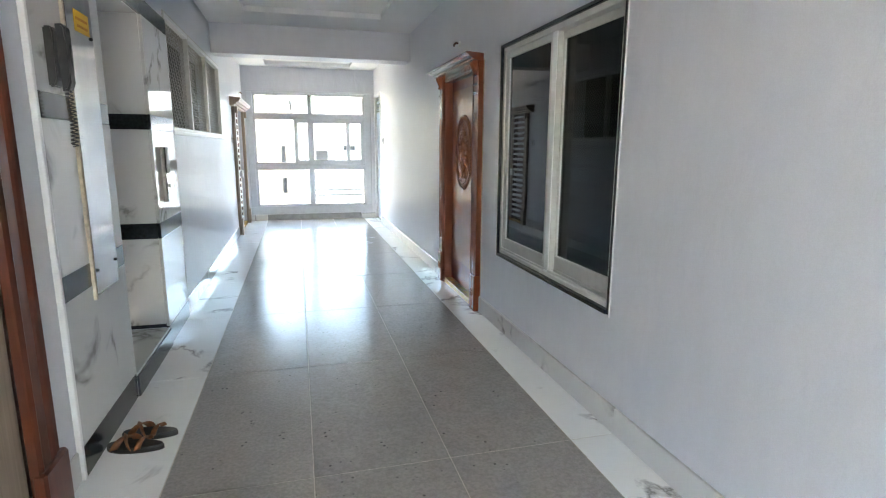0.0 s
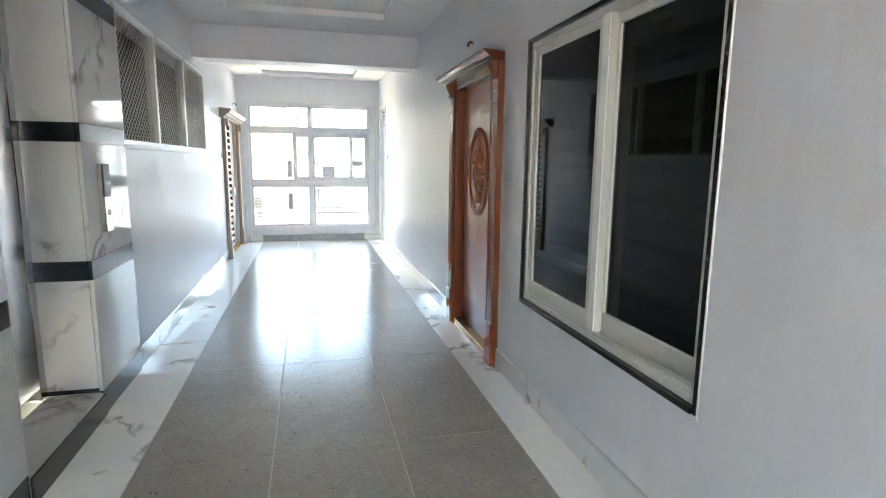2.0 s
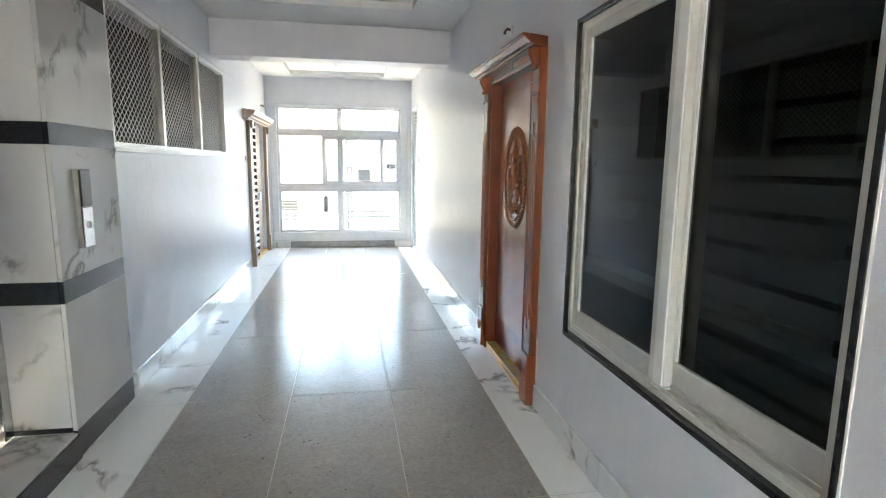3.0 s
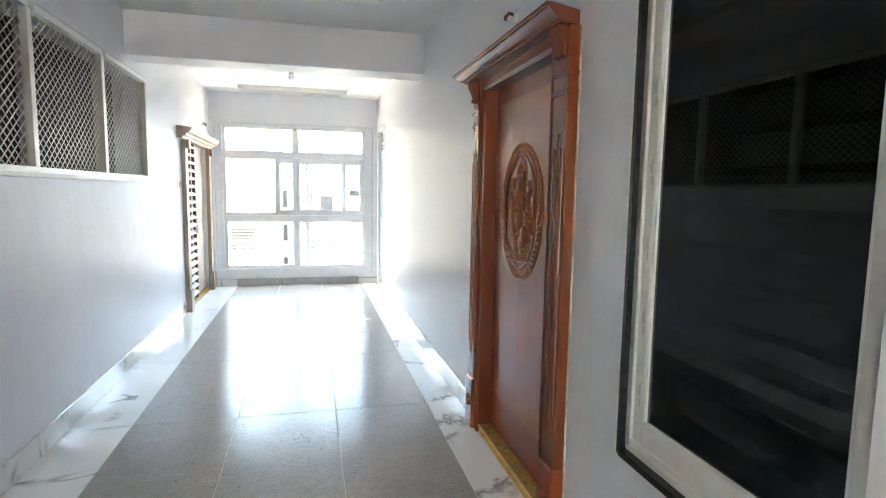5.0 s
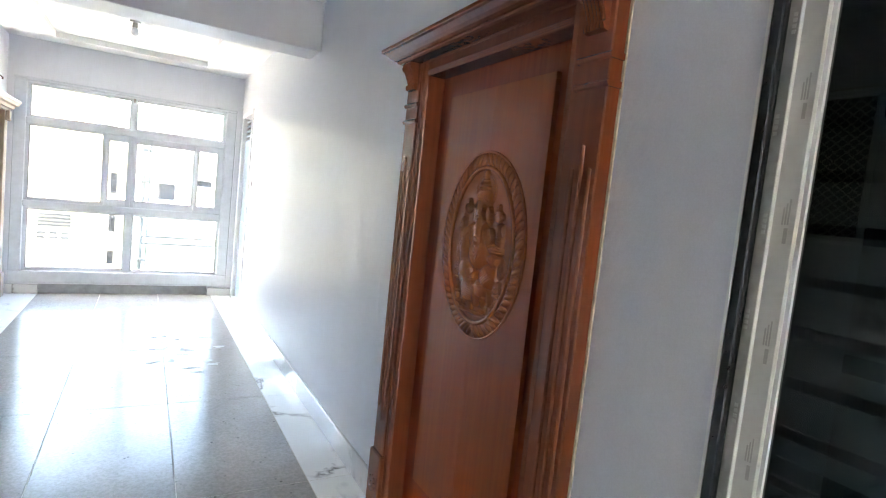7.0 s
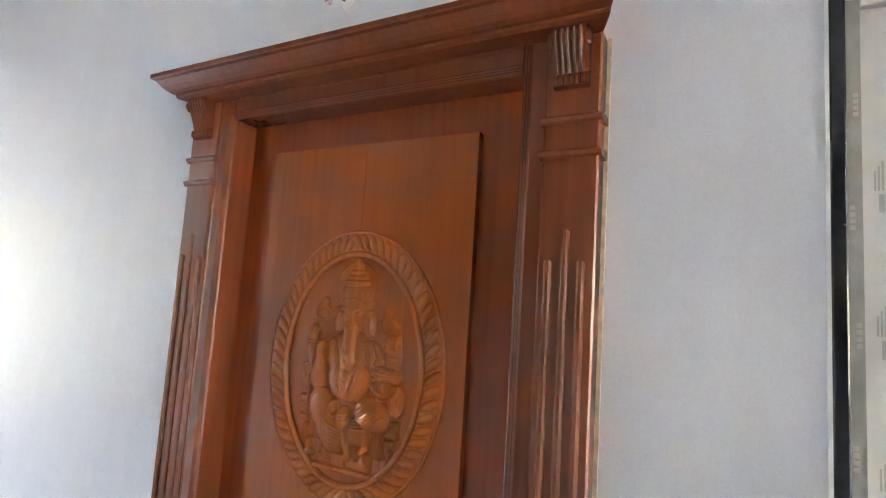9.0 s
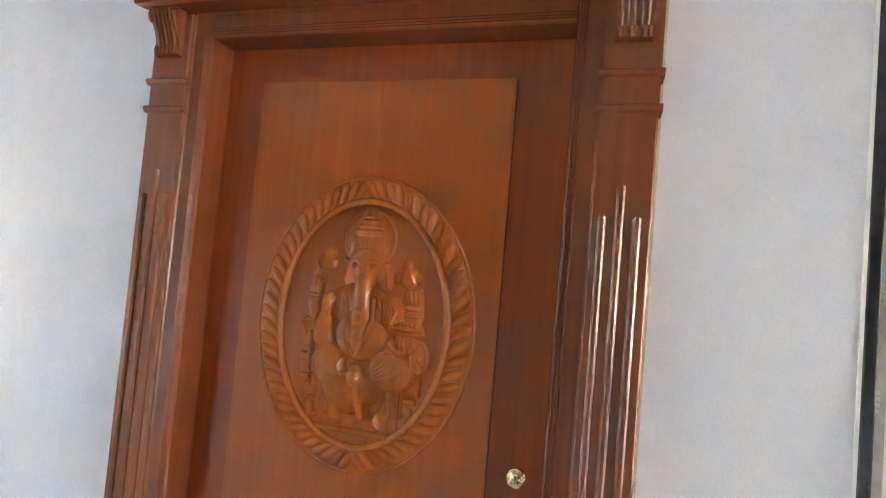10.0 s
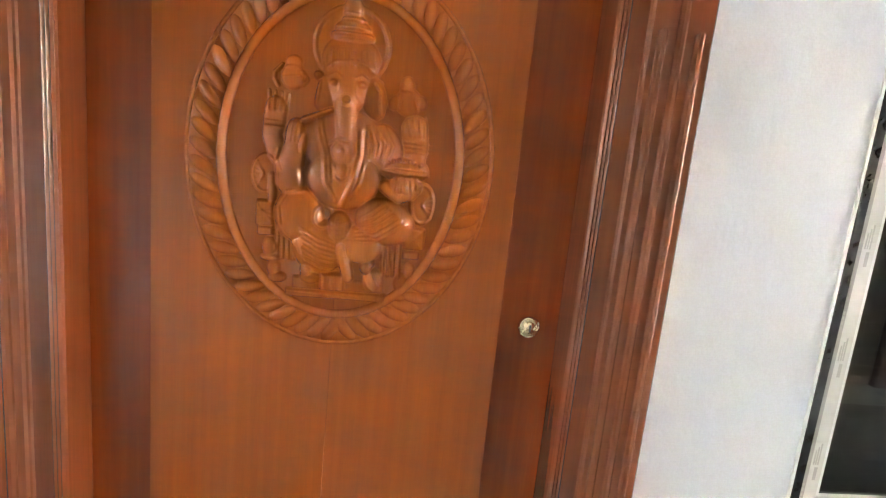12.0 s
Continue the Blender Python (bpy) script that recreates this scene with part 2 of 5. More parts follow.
TEAL_PIPE = plain("blue_green_pipe", (0.008, 0.0135, 0.0145), 0.6, vary=0.1)
EARTH = plain("dusty_ground", (0.30, 0.28, 0.25), 0.95, vary=0.25, scale=0.4)
SEALANT = plain("beige_sealant", (0.52, 0.45, 0.34), 0.7, vary=0.25, scale=40, bump=0.4)
CAULK = plain("white_caulk", (0.78, 0.78, 0.77), 0.6, vary=0.05)
GLASS = pane_glass("clear_glass", (0.79, 0.805, 0.805), 0.04)
TINTED = pane_glass("dark_tinted_glass", (0.115, 0.128, 0.128), 0.04)
FLORAL = floral_tile()
PLASTER = plain("spilt_plaster", (0.50, 0.49, 0.47), 0.6, vary=0.2, scale=40, grain=120, bump=0.5)


# ---- mesh helpers ----
def finish(name, bm, material, smooth=False):
    me = bpy.data.meshes.new(name)
    bmesh.ops.recalc_face_normals(bm, faces=bm.faces)
    bm.to_mesh(me)
    bm.free()
    me.materials.append(material)
    if smooth:
        me.polygons.foreach_set("use_smooth", [True] * len(me.polygons))
    return me


def part(name, bm, material, parent=None, label="", smooth=False):
    """Links a bmesh as one mesh object under a thing or under a part."""
    ob = new(name, finish(name, bm, material, smooth))
    if parent is not None:
        ob.parent = parent
        ob.matrix_parent_inverse = parent.matrix_world.inverted()
    if label:
        ob["label"] = label
    return ob


def empty(name, x=0.0, y=0.0, z=0.0):
    ob = new(name)
    ob.location = (x, y, z)
    bpy.context.view_layer.update()
    return ob


def add_box(bm, x0, x1, y0, y1, z0, z1, bevel=0.0, seg=1):
    made = bmesh.ops.create_cube(bm, size=1.0)["verts"]
    for v in made:
        v.co = Vector(((x0 + x1) / 2 + v.co.x * (x1 - x0), (y0 + y1) / 2 + v.co.y * (y1 - y0), (z0 + z1) / 2 + v.co.z * (z1 - z0)))
    if bevel:
        edges = {e for v in made for e in v.link_edges}
        bmesh.ops.bevel(bm, geom=list(edges), offset=bevel, segments=seg, affect="EDGES", profile=0.6)
    return bm


def box(x0, x1, y0, y1, z0, z1, bevel=0.0, seg=1):
    return add_box(bmesh.new(), x0, x1, y0, y1, z0, z1, bevel, seg)


def add_tube(bm, points, radius, sides=8, closed=False):
    """A round bar along points; radius one number or one for each point."""
    pts = [Vector(p) for p in points]
    rads = radius if isinstance(radius, (list, tuple)) else [radius] * len(pts)
    rings = []
    for i, p in enumerate(pts):
        if closed:
            d = (pts[(i + 1) % len(pts)] - pts[i - 1]).normalized()
        else:
            d = (pts[min(i + 1, len(pts) - 1)] - pts[max(i - 1, 0)]).normalized()
        ref = Vector((1, 0, 0)) if abs(d.x) < 0.9 else Vector((0, 0, 1))
        e1 = (ref - d * ref.dot(d)).normalized()
        e2 = d.cross(e1)
        rings.append([bm.verts.new(p + (e1 * math.cos(a) + e2 * math.sin(a)) * rads[i]) for a in (2 * math.pi * k / sides for k in range(sides))])
    for a, b in zip(rings, rings[1:] + (rings[:1] if closed else [])):
        for k in range(sides):
            bm.faces.new((a[k], a[(k + 1) % sides], b[(k + 1) % sides], b[k]))
    if not closed:
        bm.faces.new(rings[0][::-1])
        bm.faces.new(rings[-1])
    return bm


def add_prism(bm, profile, axis, a, b):
    """Extrudes a closed profile (pairs) along the axis x, y or z from a to b."""
    def place(u, v, w):
        return {"y": (u, w, v), "x": (w, u, v), "z": (u, v, w)}[axis]
    r0 = [bm.verts.new(place(u, v, a)) for u, v in profile]
    r1 = [bm.verts.new(place(u, v, b)) for u, v in profile]
    n = len(profile)
    for k in range(n):
        bm.faces.new((r0[k], r0[(k + 1) % n], r1[(k + 1) % n], r1[k]))
    bm.faces.new(r0[::-1])
    bm.faces.new(r1)
    return bm


def pierced(bm, axis, near, far, a0, a1, z0, z1, holes):
    """A wall across axis x or y from near to far, along a0..a1 and z0..z1, with holes (a, a, z, z) that do not overlap along it."""
    def slab(p, q, r, s):
        if q - p > 1e-4 and s - r > 1e-4:
            if axis == "x":
                add_box(bm, near, far, p, q, r, s)
            else:
                add_box(bm, p, q, near, far, r, s)
    at = a0
    for h0, h1, g0, g1 in sorted(holes):
        slab(at, h0, z0, z1)
        slab(h0, h1, z0, g0)
        slab(h0, h1, g1, z1)
        at = h1
    slab(at, a1, z0, z1)
    return bm


def structure(ob, label, category):
    return tagged(ob, label, category, "", "structure")


# ---- the shell ----
WALL_BACK = -1.205
structure(part("wall_east", pierced(bmesh.new(), "x", EAST, EAST + 0.2, SOUTH, NORTH + 0.15, 0, 3.0,
          [(2.07, 3.645, 0.565, 2.095), (4.125, 5.095, 0, 2.06), (9.55, 10.28, 0, 2.33)]), PAINT),
          "blue-grey painted corridor wall with window and doors", "wall")
# the hole at y -4.6 to -2.6 is unseen, added to brighten the corridor
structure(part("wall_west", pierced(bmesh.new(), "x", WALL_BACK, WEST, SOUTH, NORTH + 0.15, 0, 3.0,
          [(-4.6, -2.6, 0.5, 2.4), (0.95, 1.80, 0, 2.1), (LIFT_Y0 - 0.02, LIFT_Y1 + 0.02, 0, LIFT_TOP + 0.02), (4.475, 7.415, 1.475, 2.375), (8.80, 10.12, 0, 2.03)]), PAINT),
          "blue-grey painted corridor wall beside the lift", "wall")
structure(part("wall_north", pierced(bmesh.new(), "y", NORTH, NORTH + 0.15, WEST, EAST, 0, 3.0,
          [(-0.879, 1.371, 0.121, 2.346)]), PAINT), "painted end wall around the tall window", "wall")
# its hole is unseen too, added to let fill daylight in from behind
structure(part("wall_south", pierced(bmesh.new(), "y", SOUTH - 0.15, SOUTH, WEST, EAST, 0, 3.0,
          [(-0.45, 0.95, 0.6, 2.35)]), PAINT), "painted end wall with an opening added behind the walk for daylight", "wall")

ceil = bmesh.new()
for y0, y1, t0, t1 in ((SOUTH, 7.0, 0.3, 6.25), (7.0, NORTH, 7.70, 10.12)):
    tx0, tx1 = -0.50, 0.965
    add_box(ceil, WEST, tx0, y0, y1, CEIL, CEIL + 0.06)
    add_box(ceil, tx1, EAST, y0, y1, CEIL, CEIL + 0.06)
    add_box(ceil, tx0, tx1, y0, t0, CEIL, CEIL + 0.06)
    add_box(ceil, tx0, tx1, t1, y1, CEIL, CEIL + 0.06)
    add_box(ceil, WEST, EAST, y0, y1, CEIL + 0.06, 3.0)
structure(part("ceiling", ceil, CEILING_WHITE), "white false ceiling with a sunken rectangular tray", "ceiling")
structure(part("roof_slab", box(WALL_BACK - 2.2, 6.2, SOUTH - 0.15, NORTH + 0.15, 3.0, 3.2), CEILING_WHITE), "plain concrete slab over the storey", "ceiling")
structure(part("beam", box(WEST, EAST, 6.90, 7.19, BEAM_Z, CEIL + 0.02, 0.004), PAINT), "painted beam crossing the corridor below the ceiling", "beam")
structure(part("floor", box(WALL_BACK, EAST + 0.2, SOUTH - 0.15, NORTH + 0.15, -0.2, -0.0016), GROUT), "grey stone tile floor with white marble borders", "floor")

# ---- the tall window at the corridor's end ----
def framed_pane(parent, x0, x1, z0, z1, y, rails, depth, material=UPVC_GREY):
    """A sash: left, right, bottom and top rails round a pane, in a wall across y."""
    left, right, low, high = rails
    bm = bmesh.new()
    add_box(bm, x0 - left, x0, y - depth / 2, y + depth / 2, z0 - low, z1 + high, 0.004)
    add_box(bm, x1, x1 + right, y - depth / 2, y + depth / 2, z0 - low, z1 + high, 0.004)
    add_box(bm, x0, x1, y - depth / 2, y + depth / 2, z0 - low, z0, 0.004)
    add_box(bm, x0, x1, y - depth / 2, y + depth / 2, z1, z1 + high, 0.004)
    sash = part("sash", bm, material, parent)
    g = bmesh.new()
    pierced(g, "y", y - depth / 2 - 0.001, y + depth / 2 + 0.001, x0 - 0.003, x1 + 0.003, z0 - 0.003, z1 + 0.003, [(x0 + 0.006, x1 - 0.006, z0 + 0.006, z1 - 0.006)])
    part("gasket", g, FILM_GREY, sash, "thin grey rubber gasket")
    glass = part("pane", box(x0 - 0.004, x1 + 0.004, y - 0.003, y + 0.003, z0 - 0.004, z1 + 0.004), GLASS, sash)
    glass.visible_shadow = False


win = empty("window_1", 0.24, NORTH, 0.1)
structure(win, "tall white uPVC window with clear sliding panes", "window")
fy = NORTH + 0.03
bm = bmesh.new()
add_box(bm, -0.879, -0.77, fy - 0.05, fy + 0.05, 0.121, 2.346, 0.005)
add_box(bm, 1.252, 1.37, fy - 0.05, fy + 0.05, 0.121, 2.346, 0.005)
add_box(bm, -0.77, 1.252, fy - 0.05, fy + 0.05, 2.321, 2.346, 0.004)
add_box(bm, -0.77, 1.252, fy - 0.05, fy + 0.05, 0.121, 0.254, 0.005)
add_box(bm, -0.77, 1.252, fy - 0.05, fy + 0.05, 1.878, 1.947, 0.005)
add_box(bm, -0.77, 1.252, fy - 0.055, fy + 0.05, 0.972, 1.041, 0.005)
add_box(bm, 0.219, 0.258, fy - 0.04, fy + 0.04, 1.947, 2.321, 0.004)
add_box(bm, 0.214, 0.271, fy - 0.04, fy + 0.04, 0.254, 0.972, 0.004)
part("window_frame", bm, UPVC_GREY, win)
part("drip_rail", box(-0.879, 1.37, fy - 0.075, fy - 0.05, 2.346, 2.37, 0.004), UPVC_GREY, win)
part("lower_rail", box(-0.879, 1.37, fy - 0.065, fy - 0.051, 0.121, 0.254, 0.004), UPVC_GREY, win)
part("catch", box(0.229, 0.253, fy - 0.075, fy - 0.04, 2.272, 2.316, 0.004), FILM_GREY, win, "small grey window catch")
framed_pane(win, -0.736, 0.202, 1.97, 2.298, fy + 0.01, (0.045, 0.03, 0.035, 0.035), 0.04)
framed_pane(win, 0.275, 1.22, 1.97, 2.298, fy + 0.01, (0.03, 0.045, 0.035, 0.035), 0.04)
framed_pane(win, -0.733, 0.197, 0.29, 0.943, fy + 0.01, (0.05, 0.03, 0.05, 0.045), 0.04)
framed_pane(win, 0.288, 1.223, 0.284, 0.943, fy + 0.01, (0.03, 0.045, 0.045, 0.045), 0.04)
framed_pane(win, -0.736, -0.05, 1.072, 1.863, fy - 0.012, (0.05, 0.034, 0.045, 0.03), 0.03)
framed_pane(win, 0.007, 0.199, 1.117, 1.809, fy + 0.022, (0.05, 0.048, 0.09, 0.085), 0.03)
framed_pane(win, 0.288, 0.908, 1.117, 1.809, fy + 0.024, (0.0405, 0.034, 0.09, 0.085), 0.03)
framed_pane(win, 0.964, 1.179, 1.117, 1.809, fy - 0.012, (0.036, 0.09, 0.09, 0.085), 0.03)
skirt = structure(empty("end_skirting", 0.26, NORTH, 0), "grey stone skirting between two white marble blocks", "skirting")
part("stone_strip", box(-0.60, 1.15, NORTH - 0.014, NORTH, 0.0, 0.105, 0.002), GREY_STONE, skirt)
part("marble_block", box(WEST, -0.604, NORTH - 0.045, NORTH, 0.0, 0.10, 0.004), MARBLE_SKIRT, skirt)
part("marble_block", box(1.154, EAST, NORTH - 0.06, NORTH, 0.0, 0.09, 0.004), MARBLE_SKIRT, skirt)

# frames of the two unseen openings added behind the walk to let daylight in
win_s = structure(empty("added_opening_west", WEST, -3.6, 0.5), "plain white frame of an unseen west opening added for daylight", "window")
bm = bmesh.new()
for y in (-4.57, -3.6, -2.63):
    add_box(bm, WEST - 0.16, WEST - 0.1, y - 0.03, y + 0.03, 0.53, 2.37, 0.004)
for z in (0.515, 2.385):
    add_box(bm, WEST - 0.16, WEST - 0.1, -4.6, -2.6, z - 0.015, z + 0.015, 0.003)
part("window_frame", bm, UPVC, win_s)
win_b = structure(empty("added_opening_south", 0.25, SOUTH, 0.6), "plain white frame of an unseen south opening added for daylight", "window")
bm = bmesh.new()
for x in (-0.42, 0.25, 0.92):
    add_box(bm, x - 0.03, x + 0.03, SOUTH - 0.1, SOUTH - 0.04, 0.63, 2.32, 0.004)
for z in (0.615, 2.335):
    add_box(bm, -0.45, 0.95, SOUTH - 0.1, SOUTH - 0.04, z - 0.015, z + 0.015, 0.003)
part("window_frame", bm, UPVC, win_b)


# ---- the sliding window in the east wall ----
def side_window():
    w = structure(empty("window_2", EAST, 2.86, 0.565), "white sliding window with dark glass in a black granite surround", "window")
    y0, y1, z0, z1 = 2.07, 3.645, 0.565, 2.095
    # granite lining, level with the wall
    bm = bmesh.new()
    g = 0.023
    add_box(bm, EAST - 0.004, EAST + 0.16, y0, y0 + g, z0, z1, 0.003)
    add_box(bm, EAST - 0.004, EAST + 0.16, y1 - g, y1, z0, z1, 0.003)
    add_box(bm, EAST - 0.004, EAST + 0.16, y0 + g, y1 - g, z1 - g, z1, 0.003)
    add_box(bm, EAST - 0.012, EAST + 0.16, y0 + g, y1 - g, z0, z0 + g, 0.003)
    part("granite_surround", bm, GRANITE, w, "polished black granite lining")
    bm = bmesh.new()
    for ya in (y0 - 0.006, y1):
        add_box(bm, EAST - 0.004, EAST + 0.004, ya, ya + 0.006, z0 - 0.01, z1)
    part("caulk_line", bm, CAULK, w)
    # outer frame with its track
    iy0, iy1, iz0, iz1 = y0 + g, y1 - g, z0 + g, z1 - g
    fx = EAST + 0.015
    bm = bmesh.new()
    add_box(bm, fx, fx + 0.11, iy0, iy0 + 0.035, iz0, iz1, 0.003)
    add_box(bm, fx, fx + 0.11, iy1 - 0.022, iy1, iz0, iz1, 0.003)
    add_box(bm, fx, fx + 0.11, iy0 + 0.035, iy1 - 0.022, iz0, iz0 + 0.028, 0.003)
    add_box(bm, fx, fx + 0.11, iy0 + 0.035, iy1 - 0.022, iz1 - 0.035, iz1, 0.003)
    part("window_frame", bm, UPVC_WARM, w)
    bm = bmesh.new()
    for dx in (0.004, 0.048, 0.09):
        add_box(bm, fx + dx, fx + dx + 0.006, iy0 + 0.035, iy1 - 0.022, iz0 + 0.028, iz0 + 0.044)
    part("track", bm, UPVC_WARM, w)
    part("film_strip", box(fx - 0.0015, fx + 0.0005, iy1 - 0.022, iy1 - 0.002, iz0 + 0.02, iz1 - 0.02), FILM_GREY, w, "grey protective film strip")
    # rows of small printed marks on the film and the sash
    bm = bmesh.new()
    z = iz0 + 0.12
    k = 0
    while z < iz1 - 0.1:
        for j in range(4):
            add_box(bm, fx - 0.0025, fx - 0.0016, iy1 - 0.018 + (k % 2) * 0.006, iy1 - 0.011 + (k % 2) * 0.006, z + j * 0.011, z + j * 0.011 + 0.007)
        z += 0.19
        k += 1
    part("printed_marks", bm, FAINT_PRINT, w, "tiny pale printed marks")

    bm = bmesh.new()
    z = iz0 + 0.16
    while z < iz1 - 0.16:
        add_box(bm, fx + 0.0112, fx + 0.0119, iy1 - 0.052, iy1 - 0.045, z, z + 0.03)
        for j in range(3):
            add_box(bm, fx + 0.0112, fx + 0.0119, iy1 - 0.052 + j * 0.005, iy1 - 0.049 + j * 0.005, z + 0.036, z + 0.085 - j * 0.008)
        z += 0.235
    part("sash_print", bm, FAINT_PRINT, w, "faint grey printed marks")

    def sash(name, ya, yb, x, rails):
        b = bmesh.new()
        za, zb = iz0 + 0.04, iz1 - 0.015
        rl, rr, rb = rails
        add_box(b, x, x + 0.035, ya, ya + rl, za, zb, 0.004)
        add_box(b, x, x + 0.035, yb - rr, yb, za, zb, 0.004)
        add_box(b, x, x + 0.035, ya + rl, yb - rr, za, za + rb, 0.004)
        add_box(b, x, x + 0.035, ya + rl, yb - rr, zb - 0.06, zb, 0.004)
        s = part(name, b, UPVC_WARM, w)
        bead = bmesh.new()
        for q0, q1 in ((ya + rl, ya + rl + 0.008), (yb - rr - 0.008, yb - rr)):
            add_box(bead, x + 0.006, x + 0.02, q0, q1, za + rb, zb - 0.06)
        part("bead", bead, CAULK, s, "thin white glazing bead")
        part("pane", box(x + 0.014, x + 0.02, ya + rl - 0.003, yb - rr + 0.003, za + rb - 0.003, zb - 0.057), TINTED, s, "dark reflective glass pane")
        return s

    front = sash("sash", 2.80, iy1 - 0.013, fx + 0.012, (0.095, 0.054, 0.08))
    # whiter than the sash: light on the mullion's front is put into this colour
    part("interlock", box(fx + 0.004, fx + 0.0115, 2.80, 2.855, iz0 + 0.04, iz1 - 0.015, 0.002), CAULK, front, "interlock strip of the sash, whitened for its lit front")
    back = sash("sash", iy0 + 0.03, 2.87, fx + 0.055, (0.05, 0.06, 0.09))
    part("end_cap", box(fx + 0.002, fx + 0.045, 2.798, 2.86, iz0 + 0.028, iz0 + 0.0395, 0.003), CAULK, w, "small white mullion end cap")
    part("latch", box(fx + 0.040, fx + 0.056, iy0 + 0.05, iy0 + 0.07, 1.30, 1.36, 0.004), BLACK, back, "black sliding latch")
    # safety bars inside
    bars = tagged(empty("window_grille", EAST + 0.17, 2.86, 0.6), "black iron safety grille behind the sliding window", "grille")
    z = z0 + 0.06
    while z < z1 - 0.03:
        part("bar", box(EAST + 0.165, EAST + 0.178, y0 + 0.01, y1 - 0.01, z - 0.011, z + 0.011), IRON, bars)
        z += 0.108
    for y in (y0 + 0.012, 2.86, y1 - 0.03):
        part("upright", box(EAST + 0.178, EAST + 0.19, y, y + 0.018, z0, z1), IRON, bars)


side_window()
# the room behind it
room = bmesh.new()
rx0, rx1, ry0, ry1 = EAST + 0.2, 5.2, 0.6, 4.45
pierced(room, "x", rx1, rx1 + 0.15, ry0, ry1, -0.01, 3.0, [(3.80, 4.41, 0.0, 1.88)])
add_box(room, rx0, rx1, ry0 - 0.15, ry0, -0.01, 3.0)
add_box(room, rx0, rx1, ry1, ry1 + 0.15, -0.01, 3.0)
add_box(room, rx0, rx1 + 0.15, ry0 - 0.15, ry1 + 0.15, -0.2, -0.012)
structure(part("wall_room", room, DARK_ROOM), "dim painted room behind the sliding window", "wall")
room_door = structure(empty("door_5", 5.2, 4.1, 0), "open balcony doorway of the room behind, in a pale frame", "door")
part("door_frame", pierced(bmesh.new(), "x", 5.18, 5.3, 3.80, 4.41, 0.0, 1.88, [(3.85, 4.16, 0.0, 1.83), (4.20, 4.36, 0.0, 1.83)]), UPVC, room_door)


# ---- the carved main door ----
OY, OZ = 4.612, 1.328        # middle of the oval carving
PANEL_X, STILE_X, PIL_X, TH_X = 1.463, 1.482, 1.392, 1.410


def on_door(u, v, d):
    """Millimetres to the right and up from the oval's middle, and out from the panel."""
    return Vector((PANEL_X - d / 1000, OY - u / 1000, OZ + v / 1000))


def blob(bm, u, v, ru, rv, d, turn=0, taper=0.0):
    """A flattened lump of the carving, its back sunk in the panel."""
    made = bmesh.ops.create_uvsphere(bm, u_segments=14, v_segments=9, radius=1.0)["verts"]
    c, s = math.cos(radians(turn)), math.sin(radians(turn))
    for w in made:
        a, b, h = w.co.x * ru, w.co.y * rv * (1 - taper * (0.5 - w.co.x / 2)), w.co.z * d
        w.co = on_door(u + a * c + b * s, v - a * s + b * c, h * 0.57)


def oval_point(a, b, t, d):
    return on_door(a * math.cos(t), b * math.sin(t), d)


